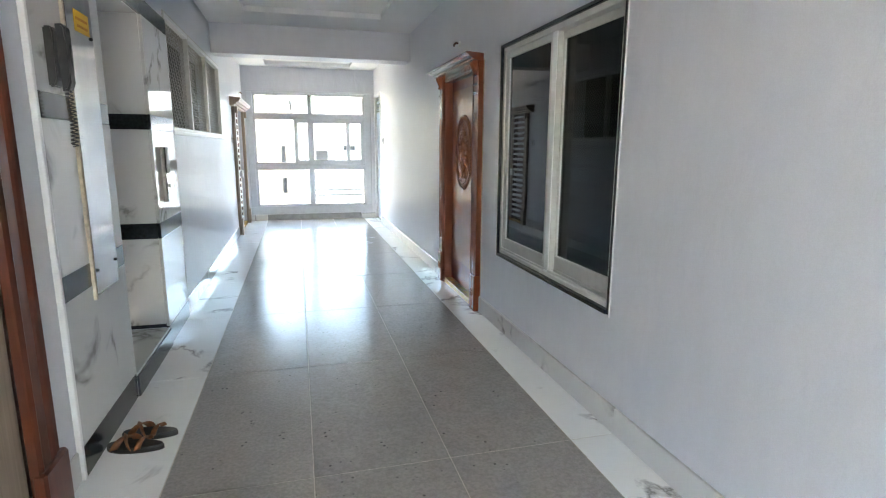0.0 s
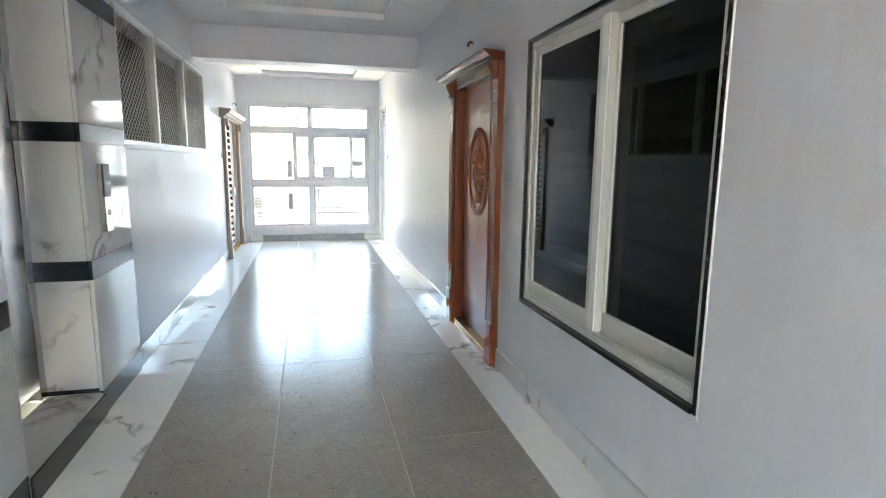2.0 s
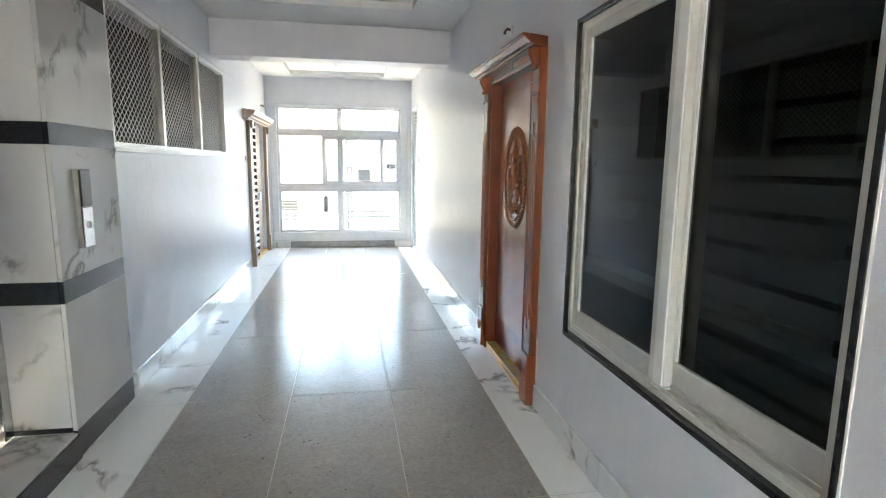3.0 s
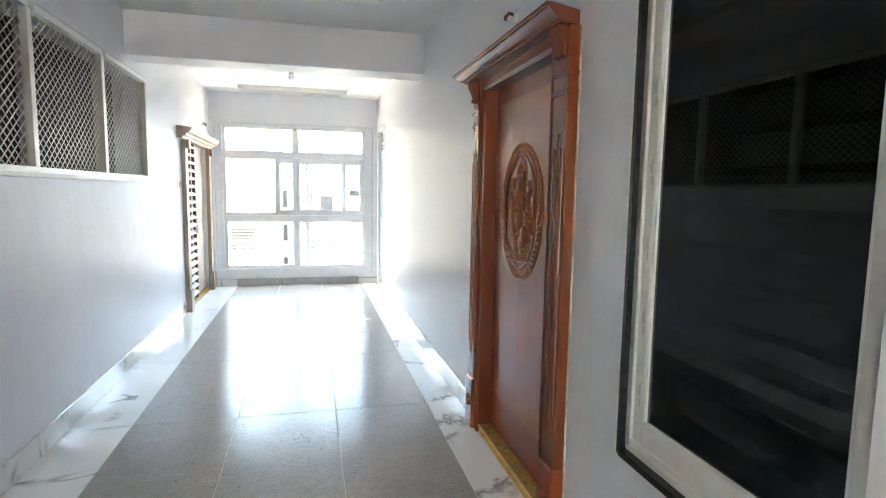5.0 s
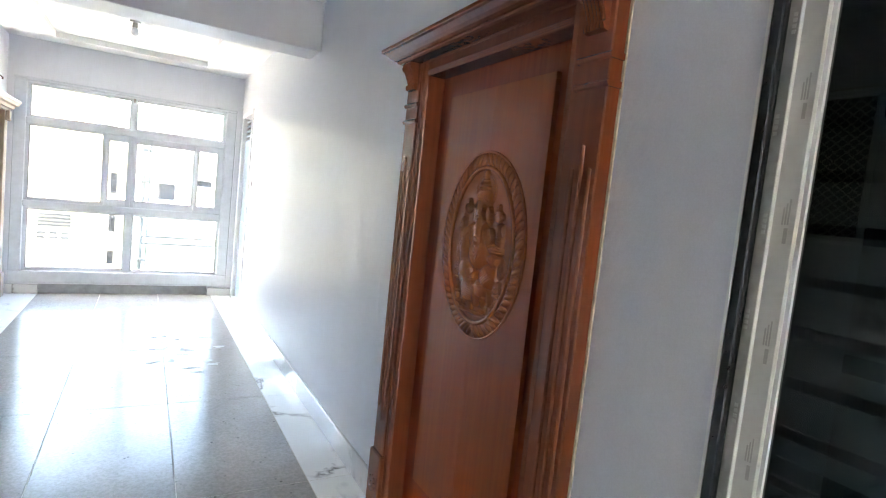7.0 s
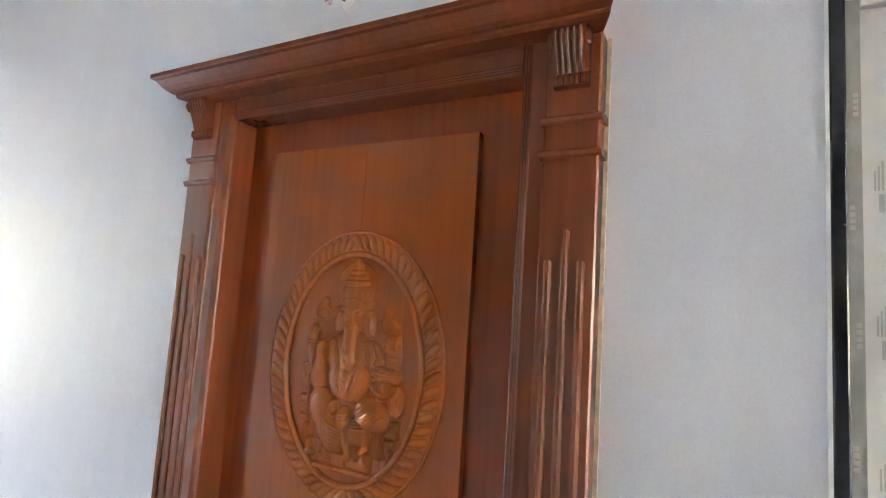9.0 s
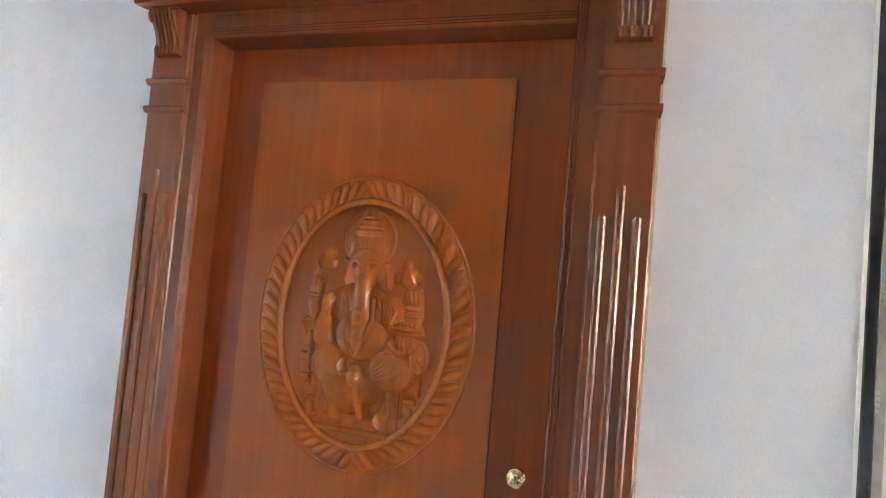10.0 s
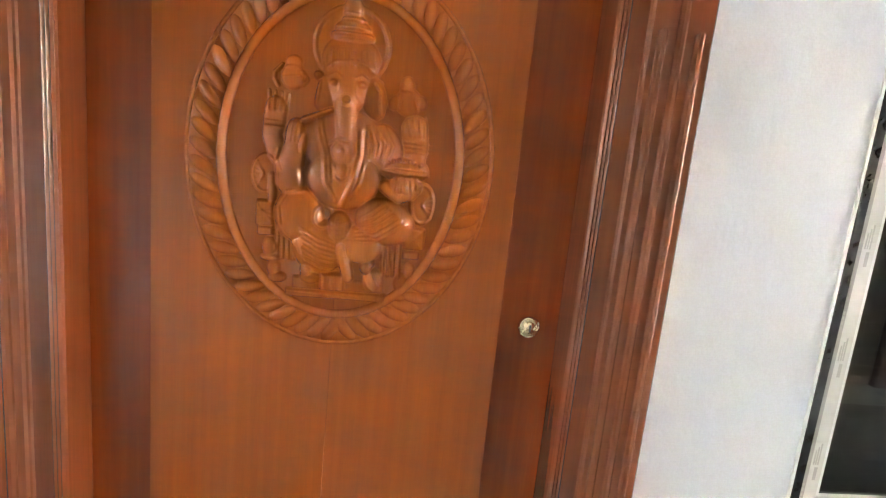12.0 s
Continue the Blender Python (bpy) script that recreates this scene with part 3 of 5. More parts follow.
class Relief:
    """A carved surface: heights in millimetres over a grid of millimetres on the panel."""

    def __init__(self, half_u, half_v, step):
        self.u, self.v = np.meshgrid(np.arange(-half_u, half_u + step, step), np.arange(-half_v, half_v + step, step))
        self.h = np.full(self.u.shape, -1.0)

    def raise_to(self, height):
        self.h = np.maximum(self.h, height)

    def dome(self, u, v, ru, rv, height, turn=0):
        c, s = math.cos(radians(turn)), math.sin(radians(turn))
        a, b = (self.u - u) * c - (self.v - v) * s, (self.u - u) * s + (self.v - v) * c
        r = (a / ru) ** 2 + (b / rv) ** 2
        self.raise_to(np.where(r < 1, height * np.clip(1 - r, 0, 1) ** 0.42, -1))

    def slab(self, u0, u1, v0, v1, height):
        d = np.minimum(np.minimum(self.u - u0, u1 - self.u), np.minimum(self.v - v0, v1 - self.v))
        self.raise_to(np.where(d > 0, height * np.clip(d / 3.0, 0, 1) ** 0.5, -1))

    def along(self, p, q):
        d = np.array(q, float) - np.array(p, float)
        t = np.clip(((self.u - p[0]) * d[0] + (self.v - p[1]) * d[1]) / max(1e-6, d @ d), 0, 1)
        return t, np.hypot(self.u - p[0] - t * d[0], self.v - p[1] - t * d[1])

    def limb(self, *pts):
        for p, q in zip(pts, pts[1:]):
            t, d = self.along(p[:2], q[:2])
            r, top = p[2] + (q[2] - p[2]) * t, p[3] + (q[3] - p[3]) * t
            self.raise_to(np.where(d < r, top * np.clip(1 - (d / r) ** 2, 0, 1) ** 0.42, -1))

    def ridge(self, radius, height, *pts):
        """A raised line laid over what is there."""
        near = np.full(self.u.shape, 1e9)
        for p, q in zip(pts, pts[1:]):
            near = np.minimum(near, self.along(p, q)[1])
        self.h = np.maximum(self.h, 0) + height * np.clip(1 - (near / radius) ** 2, 0, 1) ** 0.6 - (self.h < 0) * (near > radius)

    def folds(self, count, radius, height, first, last):
        """Ridges spread evenly from one line to another."""
        for k in range(count):
            f = k / (count - 1)
            self.ridge(radius, height, *[(a[0] + (b[0] - a[0]) * f, a[1] + (b[1] - a[1]) * f) for a, b in zip(first, last)])

    def hoop(self, u, v, ru, rv, radius, height):
        self.ridge(radius, height, *[(u + ru * math.cos(k * math.pi / 14), v + rv * math.sin(k * math.pi / 14)) for k in range(29)])

    def mesh(self, depth):
        """Depth scales the heights; ground that stays flat is left out."""
        h = self.h
        for _ in range(1):
            h = (h + np.roll(h, 1, 0) + np.roll(h, -1, 0) + np.roll(h, 1, 1) + np.roll(h, -1, 1)) / 5
        rows, cols = h.shape
        co = [on_door(a, b, c * depth) for a, b, c in zip(self.u.ravel(), self.v.ravel(), h.ravel())]
        up = h > -0.7
        keep = up[:-1, :-1] | up[1:, :-1] | up[:-1, 1:] | up[1:, 1:]
        faces = [(i * cols + j, i * cols + j + 1, (i + 1) * cols + j + 1, (i + 1) * cols + j) for i, j in zip(*np.nonzero(keep))]
        bm = bmesh.new()
        vs = {}
        for f in faces:
            for i in f:
                if i not in vs:
                    vs[i] = bm.verts.new(co[i])
            bm.faces.new([vs[i] for i in f])
        return bm


def carved_relief():
    g = Relief(176, 284, 1.6)
    # halo and tiered crown
    g.dome(4, 194, 58.2, 62.1, 3, 0)
    g.hoop(4, 194, 62.1, 64.0, 4.3, 6)
    g.dome(3, 253, 16.3, 21.3, 20, 0)
    g.dome(4, 234, 20.2, 10.1, 22, 0)
    g.dome(4, 220, 30.3, 15.5, 24, 0)
    g.dome(4, 208, 36.9, 13.2, 26, 0)
    g.ridge(2.7, 4, (-12, 244), (19, 243))
    g.ridge(3.1, 4, (-14, 234), (22, 234))
    g.ridge(3.1, 4, (-24, 221), (32, 220))
    g.ridge(3.5, 5, (-29, 211), (36, 210))
    g.ridge(3.1, 4, (-28, 201), (36, 200))
    # head, ears, eyes
    g.dome(4, 170, 49.7, 42.7, 28, 0)
    g.dome(1, 134, 38.8, 52.4, 31, 0)
    g.dome(-32, 112, 20.2, 36.9, 20, 12)
    g.dome(47, 112, 21.3, 36.9, 20, -12)
    g.ridge(3.9, 4, (-38, 150), (-21, 163), (-3, 165), (12, 167), (31, 163), (49, 149))
    g.folds(9, 1.9, 3, ((-37, 185), (-38, 156)), ((43, 185), (48, 156)))
    g.dome(-20, 130, 10.1, 7.8, 37, 0)
    g.dome(25, 130, 10.1, 7.8, 37, 0)
    g.ridge(2.7, 3, (-32, 139), (-19, 145), (-9, 139))
    g.ridge(2.7, 3, (14, 139), (25, 145), (36, 138))
    g.ridge(2.3, 3, (-12, 134), (-11, 116), (-20, 101))
    g.ridge(2.3, 3, (16, 134), (16, 116), (27, 101))
    g.ridge(3.9, 7, (-52, 141), (-46, 130), (-47, 112), (-52, 91))
    g.ridge(3.9, 7, (50, 136), (61, 123), (60, 104), (63, 84))
    g.dome(-49, 141, 8.5, 7.0, 16, 0)
    g.dome(52, 136, 9.3, 7.0, 16, 0)
    # shoulders, chest and arms
    g.dome(-2, 33, 71.8, 58.2, 24, 0)
    g.dome(-3, 56, 58.2, 31.0, 25, 0)
    g.dome(74, 25, 30.3, 46.6, 24, -18)
    g.dome(-44, 33, 21.3, 42.7, 22, 10)
    g.folds(5, 3.5, 5, ((41, 63), (50, 33), (48, 6)), ((67, 67), (87, 33), (76, 2)))
    g.limb((-70, 64, 5.4, 27), (-23, 84, 5.4, 32))
    g.limb((-112, -2, 14.7, 20), (-123, 33, 16.3, 22), (-120, 63, 18.6, 22))
    g.dome(-118, 75, 18.6, 24.1, 24, 0)
    g.folds(4, 3.1, 5, ((-131, 108), (-128, 75)), ((-98, 104), (-101, 75)))
    g.ridge(2.7, 5, (-135, 56), (-103, 55))
    g.ridge(2.7, 5, (-134, 48), (-103, 47))
    g.dome(-92, 133, 19.4, 21.7, 20, 0)
    g.dome(-91, 157, 14.0, 12.4, 17, 0)
    g.ridge(3.1, 5, (-104, 149), (-77, 149))
    g.ridge(3.5, 8, (-110, 152), (-122, 139), (-123, 128), (-116, 117))
    g.ridge(3.1, 6, (-75, 143), (-67, 130), (-76, 119))
    g.ridge(2.3, 3, (-107, 130), (-79, 134))
    g.limb((-88, -45, 24.1, 28), (-91, -18, 23.3, 30), (-84, 6, 20.2, 33), (-81, 33, 17.9, 34))
    g.dome(-82, 37, 17.9, 29.1, 35, 0)
    g.folds(4, 3.1, 4, ((-92, 58), (-95, 25)), ((-72, 56), (-75, 25)))
    g.dome(-68, 23, 7.0, 21.3, 39, 8)
    g.ridge(3.1, 4, (-108, 10), (-112, -6), (-104, -25))
    # raised hand with its emblem, bowl and the hand under it
    g.limb((125, 10, 20.2, 22), (126, 37, 21.0, 25), (122, 67, 23.3, 25))
    g.folds(4, 3.5, 5, ((108, 82), (116, 56)), ((139, 86), (141, 56)))
    g.ridge(2.7, 5, (105, 43), (147, 42))
    g.ridge(2.7, 5, (105, 36), (147, 34))
    g.ridge(2.7, 5, (105, 28), (147, 27))
    g.dome(107, 111, 22.5, 24.1, 19, 0)
    g.dome(103, 136, 12.4, 18.6, 17, 0)
    g.ridge(2.3, 4, (92, 130), (116, 130))
    g.dome(83, 108, 10.1, 13.2, 14, 20)
    g.dome(130, 112, 9.3, 12.4, 14, -20)
    g.ridge(2.3, 4, (95, 116), (92, 97))
    g.ridge(2.3, 4, (117, 116), (124, 97))
    g.dome(111, -6, 41.9, 24.1, 28, 0)
    g.ridge(3.9, 7, (72, -9), (112, -13), (151, -13))
    g.ridge(2.7, 4, (73, -2), (150, -5))
    g.dome(81, 5, 5.0, 5.0, 33, 0)
    g.dome(90, 8, 5.0, 5.0, 33, 0)
    g.dome(99, 10, 5.0, 5.0, 33, 0)
    g.dome(109, 10, 5.0, 5.0, 33, 0)
    g.dome(118, 10, 5.0, 5.0, 33, 0)
    g.dome(127, 8, 5.0, 5.0, 33, 0)
    g.dome(137, 5, 5.0, 5.0, 33, 0)
    g.dome(113, -35, 31.8, 21.7, 33, 0)
    g.folds(5, 3.5, 5, ((95, -21), (92, -44)), ((132, -22), (137, -46)))
    g.limb((78, -38, 11.6, 26), (103, -54, 13.2, 30), (126, -46, 11.6, 28))
    # belly, cords, necklace
    g.dome(4, -30, 64.0, 56.3, 34, 0)
    g.ridge(5.0, 6, (-46, 66), (-39, 33), (-31, 9), (-25, -38), (-8, -70))
    g.ridge(3.1, 4, (-39, 66), (-31, 33), (-23, 9), (-18, -38))
    g.ridge(5.0, 6, (30, 54), (31, 9), (21, -34), (4, -79))
    g.ridge(3.1, 4, (43, 54), (41, 9), (33, -34), (17, -66))
    g.dome(1, -17, 16.3, 21.3, 41, 0)
    g.ridge(2.3, 3, (-11, -11), (-8, -30), (2, -37), (11, -30), (14, -11))
    # trunk with its curl
    g.limb((0, 119, 21.7, 34), (1, 86, 21.0, 37), (3, 56, 19.4, 40), (7, 33, 17.9, 42), (9, 17, 15.5, 42))
    g.folds(14, 1.9, 2.5, ((-17, 101), (1, 97), (18, 101)), ((-11, 37), (6, 33), (22, 37)))
    g.hoop(2, 103, 7.8, 7.8, 2.3, 4)
    g.dome(2, 17, 23.3, 22.5, 42, 0)
    g.hoop(2, 17, 18.6, 17.9, 3.5, 4)
    g.dome(1, 17, 9.3, 9.3, 46, 0)
    g.ridge(2.7, 4, (-22, 26), (-8, 37), (-2, 37))
    # seat discs and posts
    g.dome(-131, -34, 24.1, 35.7, 11, 0)
    g.hoop(-131, -34, 21.3, 32.6, 3.5, 5)
    g.folds(7, 1.9, 3, ((-147, -11), (-133, -32)), ((-146, -62), (-133, -38)))
    g.dome(146, -64, 23.3, 38.0, 11, 0)
    g.hoop(146, -64, 20.2, 34.9, 3.5, 5)
    g.folds(7, 1.9, 3, ((161, -40), (147, -62)), ((165, -90), (147, -68)))
    g.limb((-119, -36, 7.0, 18), (-118, -78, 7.0, 18))
    g.slab(-145, -113, -126, -80, 16)
    g.slab(-141, -112, -143, -126, 20)
    g.dome(-119, -163, 12.4, 17.9, 18, 0)
    g.dome(-117, -183, 17.9, 7.0, 20, 0)
    g.dome(-111, -201, 11.6, 15.5, 18, 0)
    g.dome(-104, -218, 17.1, 10.1, 20, 0)
    g.folds(4, 1.9, 2.5, ((-144, -86), (-115, -118)), ((-143, -110), (-116, -86)))
    g.slab(119, 156, -149, -108, 15)
    g.slab(118, 149, -167, -151, 18)
    g.folds(3, 1.9, 3, ((119, -112), (155, -145)), ((121, -145), (152, -112)))
    g.dome(133, -188, 10.1, 15.5, 15, 0)
    g.dome(120, -213, 13.2, 19.4, 17, 0)
    g.dome(118, -239, 17.1, 9.3, 18, 0)
    g.ridge(3.1, 5, (126, -62), (129, -100))
    g.folds(4, 4.3, 9, ((-107, -90), (-105, -181)), ((-79, -118), (-77, -183)))
    g.folds(4, 4.3, 10, ((82, -143), (85, -200)), ((111, -131), (113, -200)))
    # folded legs and draped cloth
    g.dome(-70, -102, 43.5, 49.7, 36, -12)
    g.dome(-34, -155, 45.8, 52.4, 35, -25)
    g.dome(82, -102, 54.3, 41.9, 38, 12)
    g.dome(41, -147, 40.7, 34.9, 33, 0)
    g.ridge(4.7, 6, (-101, -118), (-105, -86), (-91, -62), (-62, -56))
    g.folds(7, 2.7, 3.5, ((33, -101), (58, -84), (76, -68)), ((29, -139), (69, -137), (118, -102)))
    g.folds(7, 2.7, 3.5, ((-63, -122), (-35, -139), (-2, -149)), ((-53, -180), (-24, -194), (8, -199)))
    g.folds(4, 2.3, 3, ((-93, -131), (-74, -155)), ((-62, -155), (-53, -188)))
    g.hoop(-27, -100, 14.0, 17.9, 3.5, 6)
    g.dome(1, -120, 21.7, 30.3, 37, 0)
    g.folds(5, 2.3, 2.5, ((-16, -106), (0, -110), (19, -106)), ((-13, -139), (2, -145), (19, -139)))
    g.folds(5, 1.9, 2, ((-13, -102), (-7, -143)), ((15, -102), (13, -143)))
    g.limb((8, -151, 11.6, 33), (15, -180, 11.6, 31), (23, -209, 10.1, 27))
    g.ridge(2.3, 4, (2, -155), (14, -213))
    g.ridge(2.3, 4, (20, -153), (31, -209))
    g.dome(-50, -199, 14.0, 14.0, 30, 0)
    g.dome(-44, -213, 19.4, 12.4, 30, 0)
    g.ridge(2.3, 4, (-63, -208), (-44, -204), (-28, -209))
    g.slab(-26, 17, -235, -202, 28)
    g.folds(7, 2.3, 3, ((-24, -203), (-26, -234)), ((13, -205), (16, -235)))
    g.dome(69, -213, 17.9, 22.5, 24, 15)
    g.dome(54, -188, 11.6, 13.2, 25, 0)
    g.dome(63, -180, 6.2, 7.8, 24, 0)
    g.ridge(2.3, 4, (49, -201), (60, -222), (75, -234))
    g.ridge(2.3, 4, (64, -197), (82, -222))
    # plinth
    g.slab(-76, 86, -236, -213, 12)
    g.slab(-88, 95, -252, -236, 17)
    g.ridge(2.7, 4, (-86, -239), (2, -244), (94, -251))
    return g.mesh(0.7)


def rope(bm):
    """The twisted rope border: slanting lobes round the oval."""
    n = 64
    for k in range(n):
        t = 2 * math.pi * k / n
        a, b = 236, 308
        mid = Vector((a * math.cos(t), b * math.sin(t)))
        tang = Vector((-a * math.sin(t), b * math.cos(t))).normalized()
        nor = Vector((tang.y, -tang.x))
        lean = (nor * 0.80 + tang * (0.6 if math.cos(t) > 0 else -0.6)).normalized()
        ang = math.degrees(math.atan2(-lean.y, lean.x))
        blob(bm, mid.x, mid.y, 31, 14.4, 23, ang, 0.25)
    # the band that carries the lobes
    across = [(-31, -0.4), (-24, 4.5), (0, 7.0), (24, 4.5), (31, -0.4)]
    loops = []
    for off, out in across:
        loops.append([bm.verts.new(on_door((236 + off) * math.cos(2 * math.pi * k / 96), (308 + off) * math.sin(2 * math.pi * k / 96), out)) for k in range(96)])
    for p, q in zip(loops, loops[1:]):
        for k in range(96):
            bm.faces.new((p[k], p[(k + 1) % 96], q[(k + 1) % 96], q[k]))


def rings(bm, a, b, r, d):
    n = 96
    pts = [oval_point(a, b, 2 * math.pi * k / n, d) for k in range(n)]
    add_tube(bm, pts, r, 8, True)


def pilaster(door, y0, y1):
    """A reeded flat post with plinth, bands and a scroll capital."""
    mid = (y0 + y1) / 2
    bm = box(PIL_X, EAST, y0, y1, 0.31, 2.048, 0.004)
    p = part("pilaster", bm, TEAK_FRAME, door)
    for i, (dy, z0, z1) in enumerate(((-0.032, 0.52, 1.597), (0.0, 0.46, 1.657), (0.032, 0.52, 1.597))):
        b = bmesh.new()
        y = mid + dy + 0.002
        prof = [(PIL_X + 0.001, y - 0.009), (PIL_X - 0.004, y - 0.0075), (PIL_X - 0.0075, y - 0.003), (PIL_X - 0.0075, y + 0.003), (PIL_X - 0.004, y + 0.0075), (PIL_X + 0.001, y + 0.009)]
        add_prism(b, prof, "z", z0, z1)
        top = [w for w in b.verts if w.co.z > z1 - 1e-4]
        for w in top:
            w.co.z -= abs(w.co.y - y) * 0.9
        part("reed", b, TEAK_FRAME, p)
    for z in (1.806, 1.876):
        b = bmesh.new()
        add_prism(b, [(PIL_X, z - 0.010), (PIL_X - 0.006, z - 0.006), (PIL_X - 0.009, z + 0.001), (PIL_X - 0.004, z + 0.006), (PIL_X, z + 0.008)], "y", y0 - 0.006, y1 + 0.006)
        add_box(b, PIL_X - 0.002, EAST - 0.004, y0 - 0.006, y0, z - 0.01, z + 0.007)
        add_box(b, PIL_X - 0.002, EAST - 0.004, y1, y1 + 0.006, z - 0.01, z + 0.007)
        part("band", b, TEAK_FRAME, p)
    # scroll capital
    b = bmesh.new()
    prof = [(PIL_X, 1.935), (PIL_X - 0.014, 1.938), (PIL_X - 0.018, 1.955), (PIL_X - 0.012, 1.962), (PIL_X - 0.020, 1.985), (PIL_X - 0.036, 2.02), (PIL_X - 0.044, 2.035), (PIL_X - 0.040, 2.048), (PIL_X, 2.049)]
    add_prism(b, prof, "y", mid - 0.035, mid + 0.035)
    for k in range(5):
        y = mid - 0.024 + k * 0.012
        add_tube(b, [(PIL_X - 0.014, y, 1.962), (PIL_X - 0.022, y, 1.985), (PIL_X - 0.037, y, 2.018), (PIL_X - 0.045, y, 2.040)], [0.003, 0.0045, 0.005, 0.004], 6)
    for k in range(6):
        y = mid - 0.028 + k * 0.0112
        add_tube(b, [(PIL_X - 0.018, y, 1.938), (PIL_X - 0.020, y, 1.948), (PIL_X - 0.018, y, 1.957)], 0.0045, 6)
    for y in (mid - 0.037, mid + 0.037):
        add_tube(b, [(PIL_X - 0.026, y - 0.004, 2.028), (PIL_X - 0.026, y + 0.004, 2.028)], 0.017, 12)
    part("capital", b, TEAK_FRAME, p, "carved scroll capital")
    # plinth with a rosette
    b = box(PIL_X - 0.014, EAST, y0 - 0.006, y1 + 0.006, 0.0, 0.31, 0.006)
    plinth = part("plinth_block", b, TEAK_FRAME, p)
    b = bmesh.new()
    for k in range(8):
        t = 2 * math.pi * k / 8
        made = bmesh.ops.create_uvsphere(b, u_segments=8, v_segments=6, radius=1.0)["verts"]
        for w in made:
            r, s, h = w.co.x * 0.019, w.co.y * 0.010, w.co.z * 0.010
            w.co = Vector((PIL_X - 0.014 - h, mid + (0.022 + r) * math.cos(t) - s * math.sin(t), 0.165 + (0.022 + r) * math.sin(t) + s * math.cos(t)))
    made = bmesh.ops.create_uvsphere(b, u_segments=10, v_segments=6, radius=0.011)["verts"]
    for w in made:
        w.co = w.co + Vector((PIL_X - 0.018, mid, 0.165))
    part("rosette", b, TEAK_FRAME, p, "small carved rosette", True)


def cornice(door, y0, y1, z0, material):
    """A moulded shelf over a door; profile runs out from the wall."""
    prof = [(EAST, z0), (1.350, z0), (1.340, z0 + 0.003), (1.338, z0 + 0.010), (1.328, z0 + 0.011), (1.316, z0 + 0.015), (1.302, z0 + 0.023), (1.290, z0 + 0.033), (1.286, z0 + 0.036), (1.275, z0 + 0.037), (1.272, z0 + 0.040), (1.272, z0 + 0.051), (1.28, z0 + 0.053), (EAST, z0 + 0.056)]
    bm = bmesh.new()
    layers = []
    for end, sgn in ((y0, 1), (y1, -1)):
        layers.append([bm.verts.new((x, end + sgn * (x - 1.272) * 0.42, z)) for x, z in prof])
    n = len(prof)
    for k in range(n):
        bm.faces.new((layers[0][k], layers[0][(k + 1) % n], layers[1][(k + 1) % n], layers[1][k]))
    bm.faces.new(layers[0][::-1])
    bm.faces.new(layers[1])
    return part("cornice", bm, material, door, "stepped moulded cornice")


